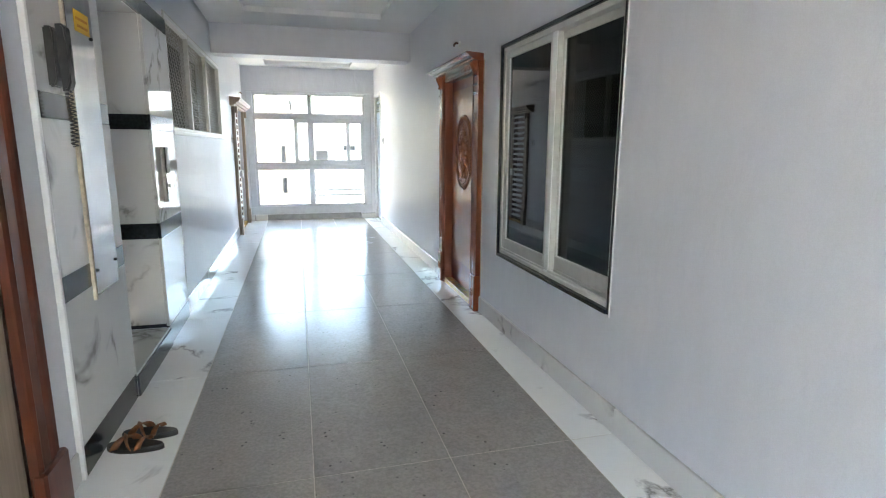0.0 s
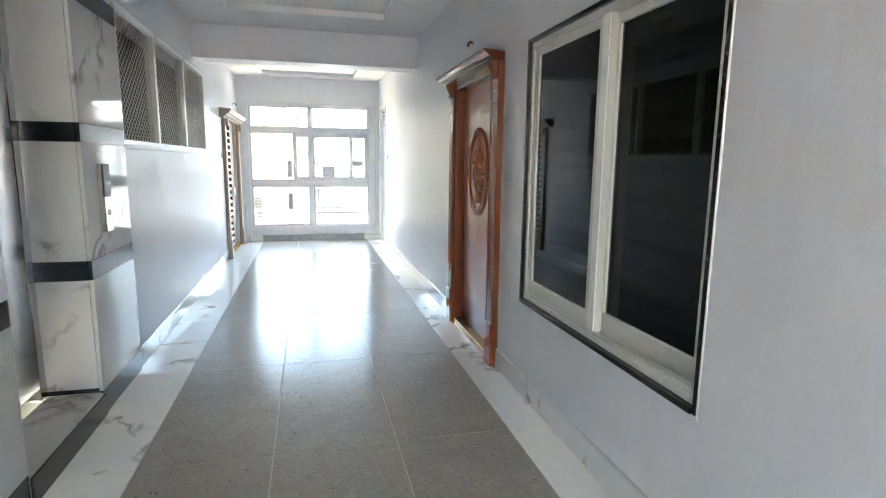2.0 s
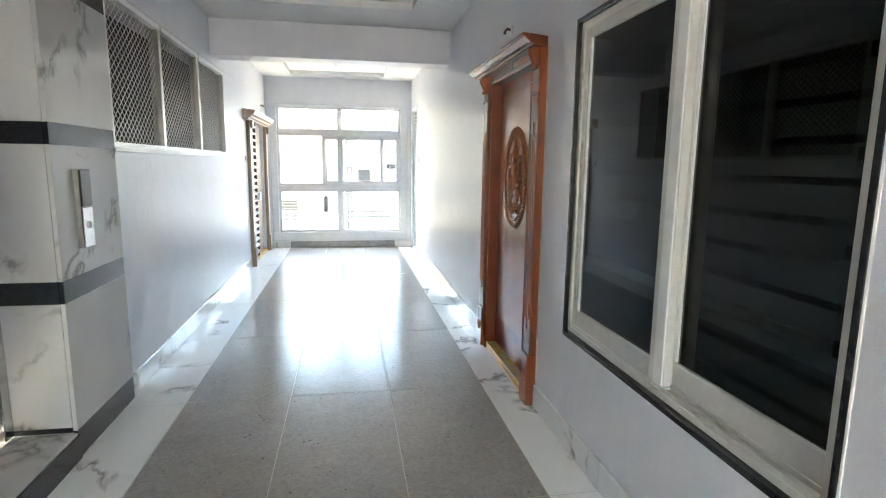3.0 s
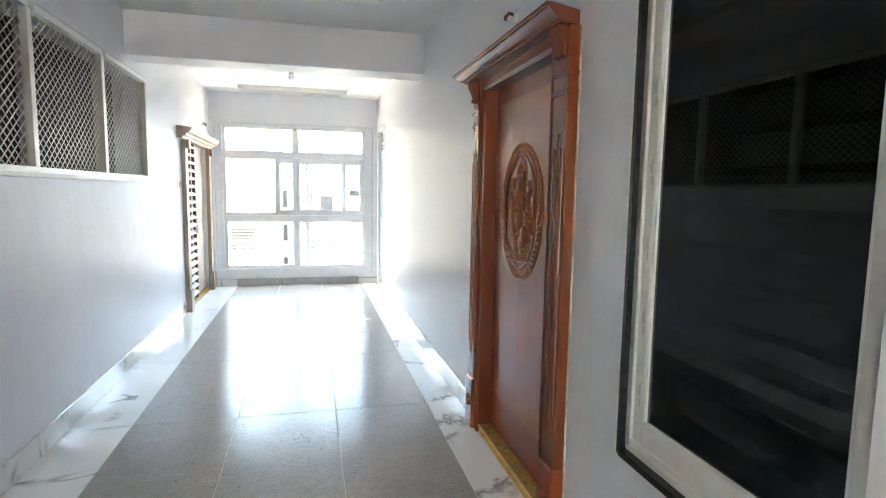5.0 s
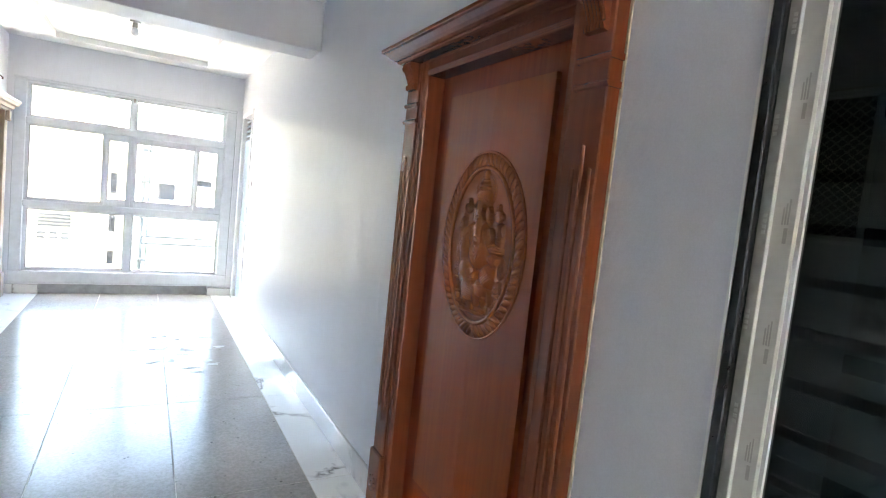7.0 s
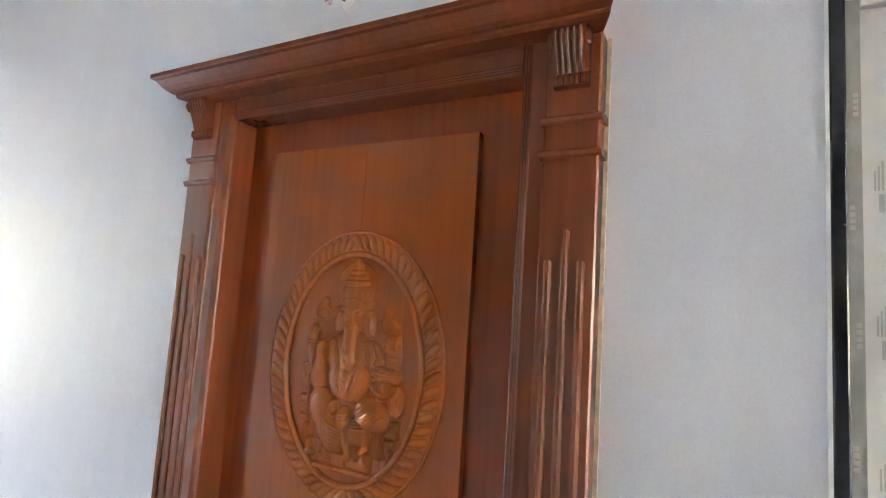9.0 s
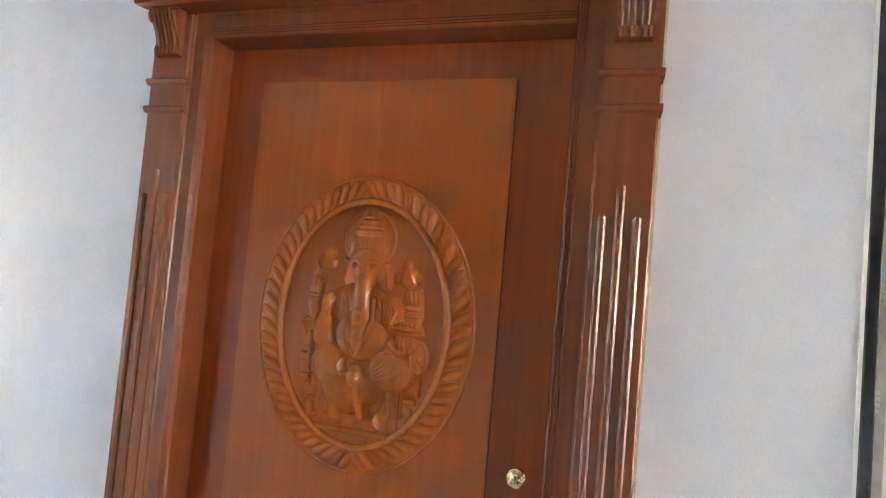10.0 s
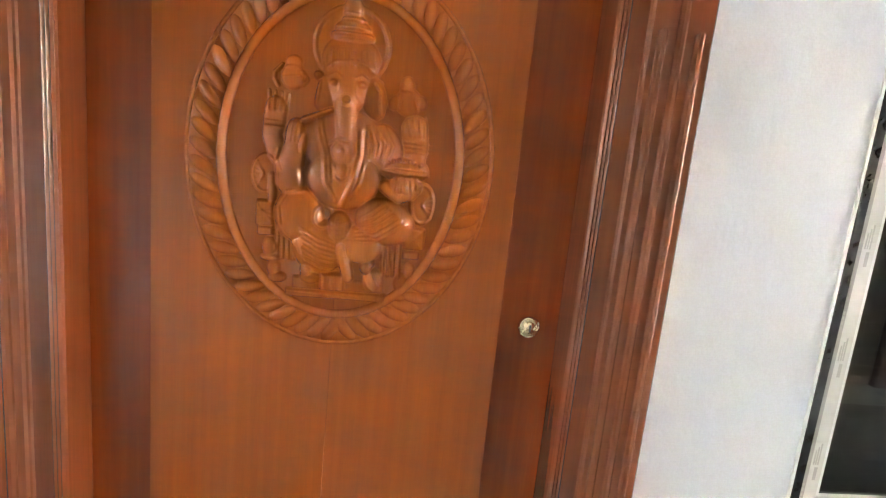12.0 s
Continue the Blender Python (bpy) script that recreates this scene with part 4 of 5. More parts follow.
def main_door():
    d = structure(empty("door_1", EAST, OY, 0), "closed carved teak door with an oval relief", "door")
    # leaf
    leaf = part("leaf", box(STILE_X, STILE_X + 0.035, 4.1765, 5.0495, 0.052, 2.04, 0.001), TEAK_STILE, d)
    for y0, y1 in ((4.297, OY - 0.0001), (OY + 0.0001, 4.936)):
        part("panel", box(PANEL_X, STILE_X, y0, y1, 0.285, 1.895, 0.0007), TEAK, leaf)
    bm = bmesh.new()
    rope(bm)
    part("rope_border", bm, TEAK_CARVED, leaf, "twisted rope border carved round the oval", True)
    bm = bmesh.new()
    rings(bm, 206, 280, 0.0085, 5)
    part("inner_ring", bm, TEAK_CARVED, leaf, "", True)
    bm = bmesh.new()
    rings(bm, 265, 336, 0.0045, 2)
    part("outer_ring", bm, TEAK_CARVED, leaf, "", True)
    part("carved_figure", carved_relief(), TEAK_CARVED, leaf, "seated carved figure in low relief", True)
    # lock
    b = bmesh.new()
    add_tube(b, [(STILE_X + 0.001, 4.235, 1.042), (STILE_X - 0.006, 4.235, 1.042), (STILE_X - 0.009, 4.235, 1.042)], [0.021, 0.021, 0.017], 24)
    add_tube(b, [(STILE_X - 0.008, 4.235, 1.042), (STILE_X - 0.013, 4.235, 1.042)], [0.012, 0.011], 20)
    part("lock", b, BRASS, leaf, "round brass cylinder lock", True)
    part("keyhole", box(STILE_X - 0.0142, STILE_X - 0.012, 4.2335, 4.2365, 1.035, 1.049), BLACK, leaf)
    # jambs with stepped mouldings, and the head
    steps = [(1.52, 0.0), (1.409, 0.0), (1.403, 0.002), (1.399, 0.006), (1.402, 0.009), (1.398, 0.012), (1.401, 0.015), (1.397, 0.018), (1.402, 0.022), (1.402, 0.052), (1.398, 0.054), (1.52, 0.054)]
    for y, sgn in ((4.176, -1), (5.050, 1)):
        b = bmesh.new()
        add_prism(b, [(x, y + sgn * q) for x, q in steps], "z", 0.0, 2.06)
        part("jamb", b, TEAK_FRAME, d)
    b = bmesh.new()
    add_prism(b, [(x, 1.987 + q) for x, q in steps], "y", 4.176, 5.050)
    part("head_jamb", b, TEAK_FRAME, d)
    part("header", box(1.400, EAST + 0.06, 4.176, 5.050, 2.042, 2.059, 0.001), TEAK_FRAME, d)
    pilaster(d, 4.010, 4.122)
    pilaster(d, 5.107, 5.218)
    cornice(d, 3.957, 5.268, 2.050, TEAK_FRAME)
    # patterned threshold
    edge = bmesh.new()
    add_box(edge, TH_X - 0.0015, TH_X + 0.007, 4.184, 5.045, 0.042, 0.0515, 0.001)
    add_box(edge, TH_X - 0.0015, TH_X + 0.001, 4.184, 5.045, 0.001, 0.008)
    part("yellow_edge", edge, OCHRE, d, "yellow tile edging")
    part("mortar_edge", box(EAST - 0.005, EAST, 4.002, 4.0095, 0.0, 2.05), SEALANT, d, "beige mortar line beside the frame")
    part("threshold", box(TH_X, STILE_X + 0.03, 4.183, 5.046, 0.0, 0.05, 0.003), FLORAL, d, "yellow floral printed tile threshold")


main_door()
def outlet_hook(x, y, z, out):
    """A round outlet on a wall with a short bent wire; out is the way it faces along x."""
    h = tagged(empty("outlet_hook", x, y, z), "small white plastic outlet with a bent wire above the door", "fitting", "outlets above the doors")
    b = bmesh.new()
    add_tube(b, [(x, y, z), (x + out * 0.012, y, z)], [0.028, 0.022], 20)
    part("base", b, CAULK, h)
    b = bmesh.new()
    add_tube(b, [(x + out * 0.010, y + 0.010, z + 0.005), (x + out * 0.030, y + 0.025, z + 0.015), (x + out * 0.042, y + 0.040, z), (x + out * 0.040, y + 0.045, z - 0.015)], 0.009, 8)
    part("wire", b, RED_WOOD, h, "bent dark red wire")


outlet_hook(EAST, 4.69, 2.285, -1)
outlet_hook(WEST, 9.95, 2.27, 1)


# unseen backing, added so no outside light leaks through the carved door's gaps
structure(part("wall_back_main", box(EAST + 0.2, EAST + 0.25, 4.02, 5.2, 0, 2.2), SHAFT), "unseen dark backing added against light leaking round the carved door", "wall")


# ---- far doors ----
def far_steel_door():
    d = structure(empty("door_2", EAST, 9.99, 0), "blue-grey painted steel door in a plain frame", "door")
    b = bmesh.new()
    add_box(b, EAST - 0.014, EAST + 0.10, 9.55, 9.605, 0.0, 2.33, 0.004)
    add_box(b, EAST - 0.014, EAST + 0.10, 10.225, 10.28, 0.0, 2.33, 0.004)
    add_box(b, EAST - 0.014, EAST + 0.10, 9.605, 10.225, 2.275, 2.33, 0.004)
    part("door_frame", b, UPVC, d)
    leaf = part("leaf", box(EAST + 0.03, EAST + 0.07, 9.605, 10.225, 0.03, 2.0, 0.003), BLUE_STEEL, d)
    for k in range(4):
        part("vent_bar", box(EAST + 0.035, EAST + 0.055, 9.605, 10.225, 2.045 + k * 0.06, 2.07 + k * 0.06, 0.003), BLUE_STEEL, d)
    b = bmesh.new()
    add_tube(b, [(EAST + 0.03, 9.67, 1.02), (EAST - 0.02, 9.67, 1.02), (EAST - 0.02, 9.75, 1.02)], 0.009, 8)
    part("door_handle", b, ALU, leaf, "bent steel lever handle", True)
    part("threshold", box(EAST - 0.02, EAST + 0.19, 9.55, 10.28, 0.0, 0.03, 0.003), MARBLE_SKIRT, d)


far_steel_door()
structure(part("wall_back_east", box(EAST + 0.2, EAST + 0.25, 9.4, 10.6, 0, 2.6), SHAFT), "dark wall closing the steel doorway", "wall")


def far_wood_door():
    """The broad door by the end window: slatted gate leaf, brown leaf, moulded frame."""
    d = structure(empty("door_3", WEST, 9.5, 0), "brown wooden door with a slatted gate leaf and moulded cornice", "door")

    def flip(bm):
        for v in bm.verts:
            v.co.x = WEST + (EAST - v.co.x)
        return bm
    b = bmesh.new()
    prof = [(1.30, 2.045), (1.286, 2.06), (1.285, 2.08), (EAST, 2.095), (EAST, 1.965), (1.385, 1.965), (1.375, 1.985), (1.35, 1.99), (1.34, 2.015), (1.31, 2.025)]
    add_prism(b, prof, "y", 8.50, 10.28)
    part("cornice", flip(b), PALE_WOOD, d, "pale moulded cornice")
    for y0, y1 in ((8.68, 8.80), (10.12, 10.24)):
        p = part("pilaster", flip(box(1.392, EAST, y0, y1, 0.0, 1.965, 0.004)), PALE_WOOD, d)
        part("plinth_block", flip(box(1.372, 1.392, y0 - 0.006, y1 + 0.006, 0.0, 0.26, 0.004)), PALE_WOOD, p)
        part("capital", flip(box(1.355, 1.392, y0 + 0.02, y1 - 0.02, 1.86, 1.965, 0.006)), PALE_WOOD, p)
    leaf = part("leaf", box(WEST - 0.09, WEST - 0.05, 9.40, 10.12, 0.05, 1.965, 0.003), PALE_WOOD, d)
    part("panel", box(WEST - 0.05, WEST - 0.04, 9.54, 10.00, 0.3, 1.8, 0.004), PALE_WOOD, leaf)
    gate = empty("gate_leaf", WEST, 9.15, 0)
    gate.parent = d
    gate.matrix_parent_inverse = d.matrix_world.inverted()
    for y0, y1 in ((8.802, 8.845), (9.355, 9.395)):
        part("stile", box(WEST - 0.03, WEST + 0.006, y0, y1, 0.05, 1.96, 0.003), RED_WOOD, gate)
    # wooden slats coloured white: the end window's light on them is in the colour
    for k in range(20):
        z = 0.12 + k * 0.094
        b = bmesh.new()
        add_prism(b, [(WEST - 0.026, z), (WEST + 0.012, z - 0.012), (WEST + 0.016, z + 0.012), (WEST - 0.022, z + 0.03)], "y", 8.845, 9.355)
        part("slat", b, UPVC, gate)
    part("lock_box", box(WEST, WEST + 0.05, 9.30, 9.41, 0.86, 0.98, 0.006), UPVC, gate, "white lock box")
    part("backing", box(WEST - 0.10, WEST - 0.09, 8.81, 9.40, 0.05, 1.96), RED_WOOD, d)
    part("threshold", box(WEST - 0.09, WEST + 0.01, 8.802, 10.118, 0.0, 0.045, 0.003), FLORAL, d, "yellow printed tile threshold")


far_wood_door()
structure(part("wall_back_west", box(WALL_BACK - 0.05, WALL_BACK, 8.6, 10.4, 0, 2.4), SHAFT), "dark wall closing the wooden doorway", "wall")


def switch_plate(x, y, z, out):
    s = tagged(empty("switch_plate", x, y, z), "small white wall switch plate with a dark rocker", "switch", "wall switches")
    a, b_ = sorted((x, x + out * 0.012))
    part("plate", box(a, b_, y - 0.045, y + 0.045, z - 0.05, z + 0.05, 0.003), UPVC, s)
    a, b_ = sorted((x + out * 0.011, x + out * 0.016))
    part("rocker", box(a, b_, y - 0.02, y + 0.02, z - 0.035, z + 0.035, 0.002), BLACK, s, "dark rocker")


switch_plate(EAST, 9.30, 1.475, -1)
switch_plate(WEST, 8.50, 1.46, 1)


# ---- the door by the start ----
def near_door():
    d = structure(empty("door_4", WEST, 1.4, 0), "red-brown moulded door frame with a brown leaf", "door")
    for y0, y1 in ((0.83, 0.95), (1.80, 1.985)):
        b = bmesh.new()
        w = y1 - y0
        prof = [(WEST - 0.05, y0), (WEST + 0.028, y0), (WEST + 0.036, y0 + w * 0.12), (WEST + 0.030, y0 + w * 0.2), (WEST + 0.030, y0 + w * 0.5), (WEST + 0.036, y0 + w * 0.55), (WEST + 0.028, y0 + w * 0.62), (WEST + 0.034, y0 + w * 0.7), (WEST + 0.026, y0 + w * 0.78), (WEST + 0.030, y0 + w * 0.88), (WEST + 0.02, y1), (WEST - 0.05, y1)]
        if y0 > 1:
            prof = [(max(x, WEST), y) if y > 1.8 else (x, y) for x, y in prof]
        add_prism(b, prof, "z", 0.0, 2.1)
        j = part("jamb", b, RED_WOOD, d)
        part("plinth_block", box(WEST, WEST + 0.05, y0 - 0.004, y1 + 0.006, 0.0, 0.26, 0.01), RED_WOOD, j)
    part("head_jamb", box(WEST - 0.05, WEST + 0.03, 0.83, 1.985, 2.1, 2.25, 0.006), RED_WOOD, d)
    part("leaf", box(WEST - 0.05, WEST - 0.008, 0.951, 1.799, 0.005, 2.1, 0.003), PALE_WOOD, d)


near_door()
structure(part("wall_back_start", box(WALL_BACK - 0.05, WALL_BACK, 0.7, 2.0, 0, 2.4), SHAFT), "dark wall closing the first doorway", "wall")


# ---- the lift ----
def lift():
    lf = tagged(empty("lift_door", -1.2, 3.37, SILL_Z), "brushed steel lift door in a steel frame", "lift")
    b = bmesh.new()
    add_box(b, -1.30, -1.195, LIFT_Y0 - 0.06, LIFT_Y0 + 0.06, SILL_Z, 2.3, 0.004)
    add_box(b, -1.30, -1.195, LIFT_Y1 - 0.06, LIFT_Y1 + 0.06, SILL_Z, 2.3, 0.004)
    add_box(b, -1.30, -1.195, LIFT_Y0 + 0.06, LIFT_Y1 - 0.06, 2.13, 2.3, 0.004)
    part("door_frame", b, STEEL, lf)
    m = (LIFT_Y0 + LIFT_Y1) / 2
    part("door_panel", box(-1.262, -1.235, LIFT_Y0 + 0.04, m + 0.03, SILL_Z + 0.01, 2.14, 0.003), STEEL, lf)
    part("door_panel", box(-1.292, -1.265, m - 0.02, LIFT_Y1 - 0.04, SILL_Z + 0.01, 2.14, 0.003), STEEL, lf)
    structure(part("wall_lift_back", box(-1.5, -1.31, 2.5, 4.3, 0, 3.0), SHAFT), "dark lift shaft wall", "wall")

    # controller cabinet with the handset
    c = tagged(empty("control_cabinet", CLAD, 2.66, 0.7), "tall thin steel lift control cabinet on the marble", "cabinet")
    body = part("body", box(CLAD, CLAD + 0.010, 2.505, 2.82, 0.70, 2.16, 0.004), STEEL, c)
    part("cover", box(CLAD + 0.010, CLAD + 0.013, 2.515, 2.815, 0.715, 2.15, 0.002), STEEL, c, "brushed steel front cover")
    b = bmesh.new()
    rng = random.Random(3)
    near, far = [], []
    z = 0.69
    while z < 2.16:
        near.append((2.494 - rng.uniform(0.0, 0.009), z))
        far.append((2.506 + rng.uniform(0.0, 0.005), z))
        z += rng.uniform(0.012, 0.05)
    add_prism(b, near + far[::-1], "x", CLAD, CLAD + 0.0128)
    part("sealant", b, SEALANT, c, "smeared beige sealant edge")
    for y, z in ((2.79, 0.82), (2.79, 1.86), (2.535, 0.82)):
        b = bmesh.new()
        add_tube(b, [(CLAD + 0.013, y, z), (CLAD + 0.020, y, z)], [0.008, 0.006], 10)
        part("screw", b, IRON, c)
    st = part("sticker", box(CLAD + 0.0132, CLAD + 0.0142, 2.60, 2.775, 1.865, 1.955), YELLOW, c, "yellow warning sticker")
    for k, (ya, yb) in enumerate(((2.63, 2.75), (2.62, 2.755))):
        b = bmesh.new()
        y = ya
        while y < yb:
            add_box(b, CLAD + 0.0143, CLAD + 0.0147, y, y + 0.008, 1.885 + k * 0.03, 1.897 + k * 0.03)
            y += 0.0125
        part("printed_bar", b, ORANGE_INK, st, "row of small orange marks")
    ph = tagged(empty("intercom_handset", CLAD, 2.335, 1.6), "black intercom handset with a coiled cord on the wall", "telephone")
    b = bmesh.new()
    add_prism(b, [(CLAD, 1.60), (CLAD + 0.022, 1.60), (CLAD + 0.034, 1.63), (CLAD + 0.030, 1.72), (CLAD + 0.036, 1.80), (CLAD + 0.030, 1.825), (CLAD, 1.825)], "y", 2.300, 2.375)
    bmesh.ops.bevel(b, geom=b.edges[:], offset=0.006, segments=2, affect="EDGES")
    part("cradle", b, BLACK, ph)
    b = bmesh.new()
    prof = [(CLAD + 0.040, 1.585), (CLAD + 0.062, 1.59), (CLAD + 0.074, 1.62), (CLAD + 0.072, 1.67), (CLAD + 0.066, 1.70), (CLAD + 0.066, 1.76), (CLAD + 0.074, 1.79), (CLAD + 0.073, 1.825), (CLAD + 0.060, 1.838), (CLAD + 0.038, 1.835), (CLAD + 0.040, 1.79), (CLAD + 0.048, 1.76), (CLAD + 0.048, 1.68), (CLAD + 0.042, 1.65)]
    add_prism(b, prof, "y", 2.310, 2.365)
    bmesh.ops.bevel(b, geom=[e for e in b.edges if abs(e.verts[0].co.y - e.verts[1].co.y) < 1e-5], offset=0.007, segments=2, affect="EDGES")
    part("handset", b, BLACK, ph)
    b = bmesh.new()
    n = 130
    add_tube(b, [(CLAD + 0.055 + 0.011 * math.cos(k * 0.75), 2.325 + 0.011 * math.sin(k * 0.75) + 0.018 * math.sin(k / n * 3), 1.60 - 0.23 * k / n) for k in range(n)], 0.0035, 5)
    part("coiled_cord", b, BLACK, ph)

    # call panel on the pillar
    p = tagged(empty("lift_call_panel", CLAD, 4.02, 1.0), "steel lift call panel with dark display and button", "control panel")
    part("back_box", box(CLAD, CLAD + 0.022, 3.965, 4.075, 0.99, 1.37, 0.004), FILM_GREY, p)
    part("display", box(CLAD + 0.022, CLAD + 0.032, 3.968, 4.072, 1.19, 1.368, 0.004), BLACK, p, "dark glossy display")
    part("faceplate", box(CLAD + 0.022, CLAD + 0.030, 3.968, 4.072, 0.992, 1.188, 0.003), STEEL, p)
    b = bmesh.new()
    add_tube(b, [(CLAD + 0.03, 4.02, 1.10), (CLAD + 0.036, 4.02, 1.10)], [0.018, 0.016], 20)
    part("button", b, CAULK, p, "round pale call button")


lift()


# ---- mesh ventilators in the west wall ----
def mesh_ventilator():
    v = structure(empty("window_5", WEST, 5.94, 1.48), "aluminium ventilator with three expanded metal screens", "window")
    y0, y1, z0, z1 = 4.475, 7.415, 1.475, 2.375
    cuts = [4.475, 5.40, 6.405, 7.415]
    fx0, fx1 = WEST - 0.06, WEST + 0.012
    b = bmesh.new()
    add_box(b, fx0, fx1, y0, y1, z0, z0 + 0.045, 0.003)
    add_box(b, fx0, fx1, y0, y1, z1 - 0.045, z1, 0.003)
    add_box(b, fx0, fx1, y1 - 0.05, y1, z0 + 0.045, z1 - 0.045, 0.003)
    add_box(b, fx0, fx1, y0, y0 + 0.04, z0 + 0.045, z1 - 0.045, 0.003)
    part("window_frame", b, ALU, v)
    # white strips stand in for sky light showing through a gap at the top
    for i in range(3):
        part("head_strip", box(fx0 + 0.01, fx1 + 0.006, cuts[i] + 0.03, cuts[i + 1] - 0.03, z1 - 0.052, z1 - 0.018, 0.003), UPVC, v, "white strip standing in for daylight through the top gap")
    part("sill_strip", box(WEST, fx1 + 0.012, y0, y1, z0 - 0.012, z0 + 0.018, 0.003), UPVC, v, "white sill strip")
    for y in cuts[1:3]:
        part("mullion", box(fx0, fx1 - 0.004, y - 0.024, y + 0.024, z0 + 0.045, z1 - 0.045, 0.003), ALU, v)
    pitch_y, pitch_z = 0.064, 0.054
    for i in range(3):
        a0 = cuts[i] + (0.04 if i == 0 else 0.024)
        a1 = cuts[i + 1] - (0.05 if i == 2 else 0.024)
        c0, c1 = z0 + 0.045, z1 - 0.045
        b = bmesh.new()
        slope = pitch_z / pitch_y
        x = WEST - 0.028
        for sgn in (1, -1):
            k0 = int((-(c1 - c0) / slope) / pitch_y) - 1
            k = k0
            while a0 + k * pitch_y < a1 + (c1 - c0) / slope + pitch_y:
                ys = a0 + k * pitch_y       # crosses the sill line here
                lo_y, hi_y = ys, ys + sgn * (c1 - c0) / slope
                t0, t1 = 0.0, 1.0
                dy = hi_y - lo_y
                for bound, keep_more in ((a0, True), (a1, False)):
                    t = (bound - lo_y) / dy
                    if (dy > 0) == keep_more:
                        t0 = max(t0, t)
                    else:
                        t1 = min(t1, t)
                if t1 - t0 > 0.01:
                    p = Vector((x + sgn * 0.0012, lo_y + dy * t0, c0 + (c1 - c0) * t0))
                    q = Vector((x + sgn * 0.0012, lo_y + dy * t1, c0 + (c1 - c0) * t1))
                    side = Vector((0, -(q - p).z, (q - p).y)).normalized() * 0.0038
                    out = Vector((0.0024, 0, 0))
                    vs = [b.verts.new(w) for w in (p - side, p + side, q + side, q - side, p - side + out, p + side + out, q + side + out, q - side + out)]
                    for f in ((0, 1, 2, 3), (7, 6, 5, 4), (0, 4, 5, 1), (3, 2, 6, 7), (1, 5, 6, 2), (0, 3, 7, 4)):
                        b.faces.new([vs[j] for j in f])
                k += 1
        part("mesh_screen", b, MESH_METAL, v, "diamond expanded metal screen")
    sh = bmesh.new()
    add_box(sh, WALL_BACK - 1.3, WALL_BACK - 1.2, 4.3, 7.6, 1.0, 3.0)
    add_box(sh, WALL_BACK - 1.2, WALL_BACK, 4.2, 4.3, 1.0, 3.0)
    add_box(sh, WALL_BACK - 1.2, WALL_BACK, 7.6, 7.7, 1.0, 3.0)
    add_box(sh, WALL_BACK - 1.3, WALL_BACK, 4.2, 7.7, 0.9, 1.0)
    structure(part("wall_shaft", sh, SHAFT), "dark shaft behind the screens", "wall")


mesh_ventilator()

# ---- lamp holder on the ceiling beyond the beam ----
lamp = tagged(empty("lamp_holder", 0.24, 8.93, CEIL + 0.06), "white ceiling lamp holder with an unlit bulb", "lamp")
b = bmesh.new()
add_tube(b, [(0.24, 8.93, CEIL + 0.06), (0.24, 8.93, CEIL + 0.045)], [0.045, 0.04], 20)
part("rose", b, UPVC, lamp)
b = bmesh.new()
add_tube(b, [(0.24, 8.93, CEIL + 0.045), (0.24, 8.93, CEIL + 0.0)], [0.022, 0.024], 16)
part("socket", b, FILM_GREY, lamp)
b = bmesh.new()
add_tube(b, [(0.24, 8.93, CEIL + 0.0), (0.24, 8.93, CEIL - 0.02), (0.24, 8.93, CEIL - 0.05), (0.24, 8.93, CEIL - 0.07), (0.24, 8.93, CEIL - 0.078)], [0.02, 0.03, 0.034, 0.022, 0.006], 18)
part("bulb", b, UPVC, lamp, "white unlit bulb", True)


# ---- sandals ----
def sandal(x, y, turn):
    s = tagged(empty("sandal", 0, 0, 0), "worn tan leather sandal with crossed straps on the marble border", "shoe", "pair of sandals")
    outline = []
    for k in range(28):
        t = 2 * math.pi * k / 28
        u = 0.128 * math.cos(t)
        w = (0.046 if math.sin(t) > 0 else 0.040) * math.sin(t) * (1.0 + 0.16 * math.cos(t))
        outline.append((u, w))
    b = bmesh.new()
    add_prism(b, outline, "z", 0.0, 0.018)
    part("sole", b, DARK_RUBBER, s)
    b = bmesh.new()
    add_prism(b, [(u * 0.96, w * 0.93) for u, w in outline], "z", 0.018, 0.026)
    part("footbed", b, GREY_RUBBER, s)

    def strap(name, u0, u1, high, wide):
        g = bmesh.new()
        n, prev = 14, None
        for k in range(n + 1):
            t = math.pi * k / n
            c = Vector((u0 + (u1 - u0) * k / n, -0.046 * math.cos(t), 0.02 + high * math.sin(t)))
            across = Vector((wide / 2, 0.010 * (1 if u1 > u0 else -1), 0))
            o = Vector((0, -math.cos(t), math.sin(t))) * 0.0035
            ring = [g.verts.new(c + across), g.verts.new(c - across), g.verts.new(c - across + o), g.verts.new(c + across + o)]
            if prev:
                for j in range(4):
                    g.faces.new((prev[j], prev[(j + 1) % 4], ring[(j + 1) % 4], ring[j]))
            else:
                g.faces.new(ring)
            prev = ring
        g.faces.new(prev[::-1])
        part(name, g, TAN_LEATHER, s, "", True)
    strap("strap", 0.01, 0.075, 0.040, 0.030)
    strap("strap", 0.075, 0.005, 0.044, 0.026)
    strap("heel_strap", -0.045, -0.03, 0.030, 0.020)
    s.matrix_world = pose(x, y, 0.0, 0, 0, turn)
    return s


sandal(-0.79, 2.385, 168)
sandal(-0.755, 2.495, 172)


# ---- outside ----
structure(part("ground", box(-400, 400, -400, 400, -9.3, -9.0), EARTH), "dusty ground far below the storey", "ground")
structure(part("wall_outside", box(WALL_BACK - 2.6, 6.4, SOUTH - 0.1, NORTH + 0.1, -9.0, -0.2), WHITE_RENDER), "lower storeys of this building", "wall")


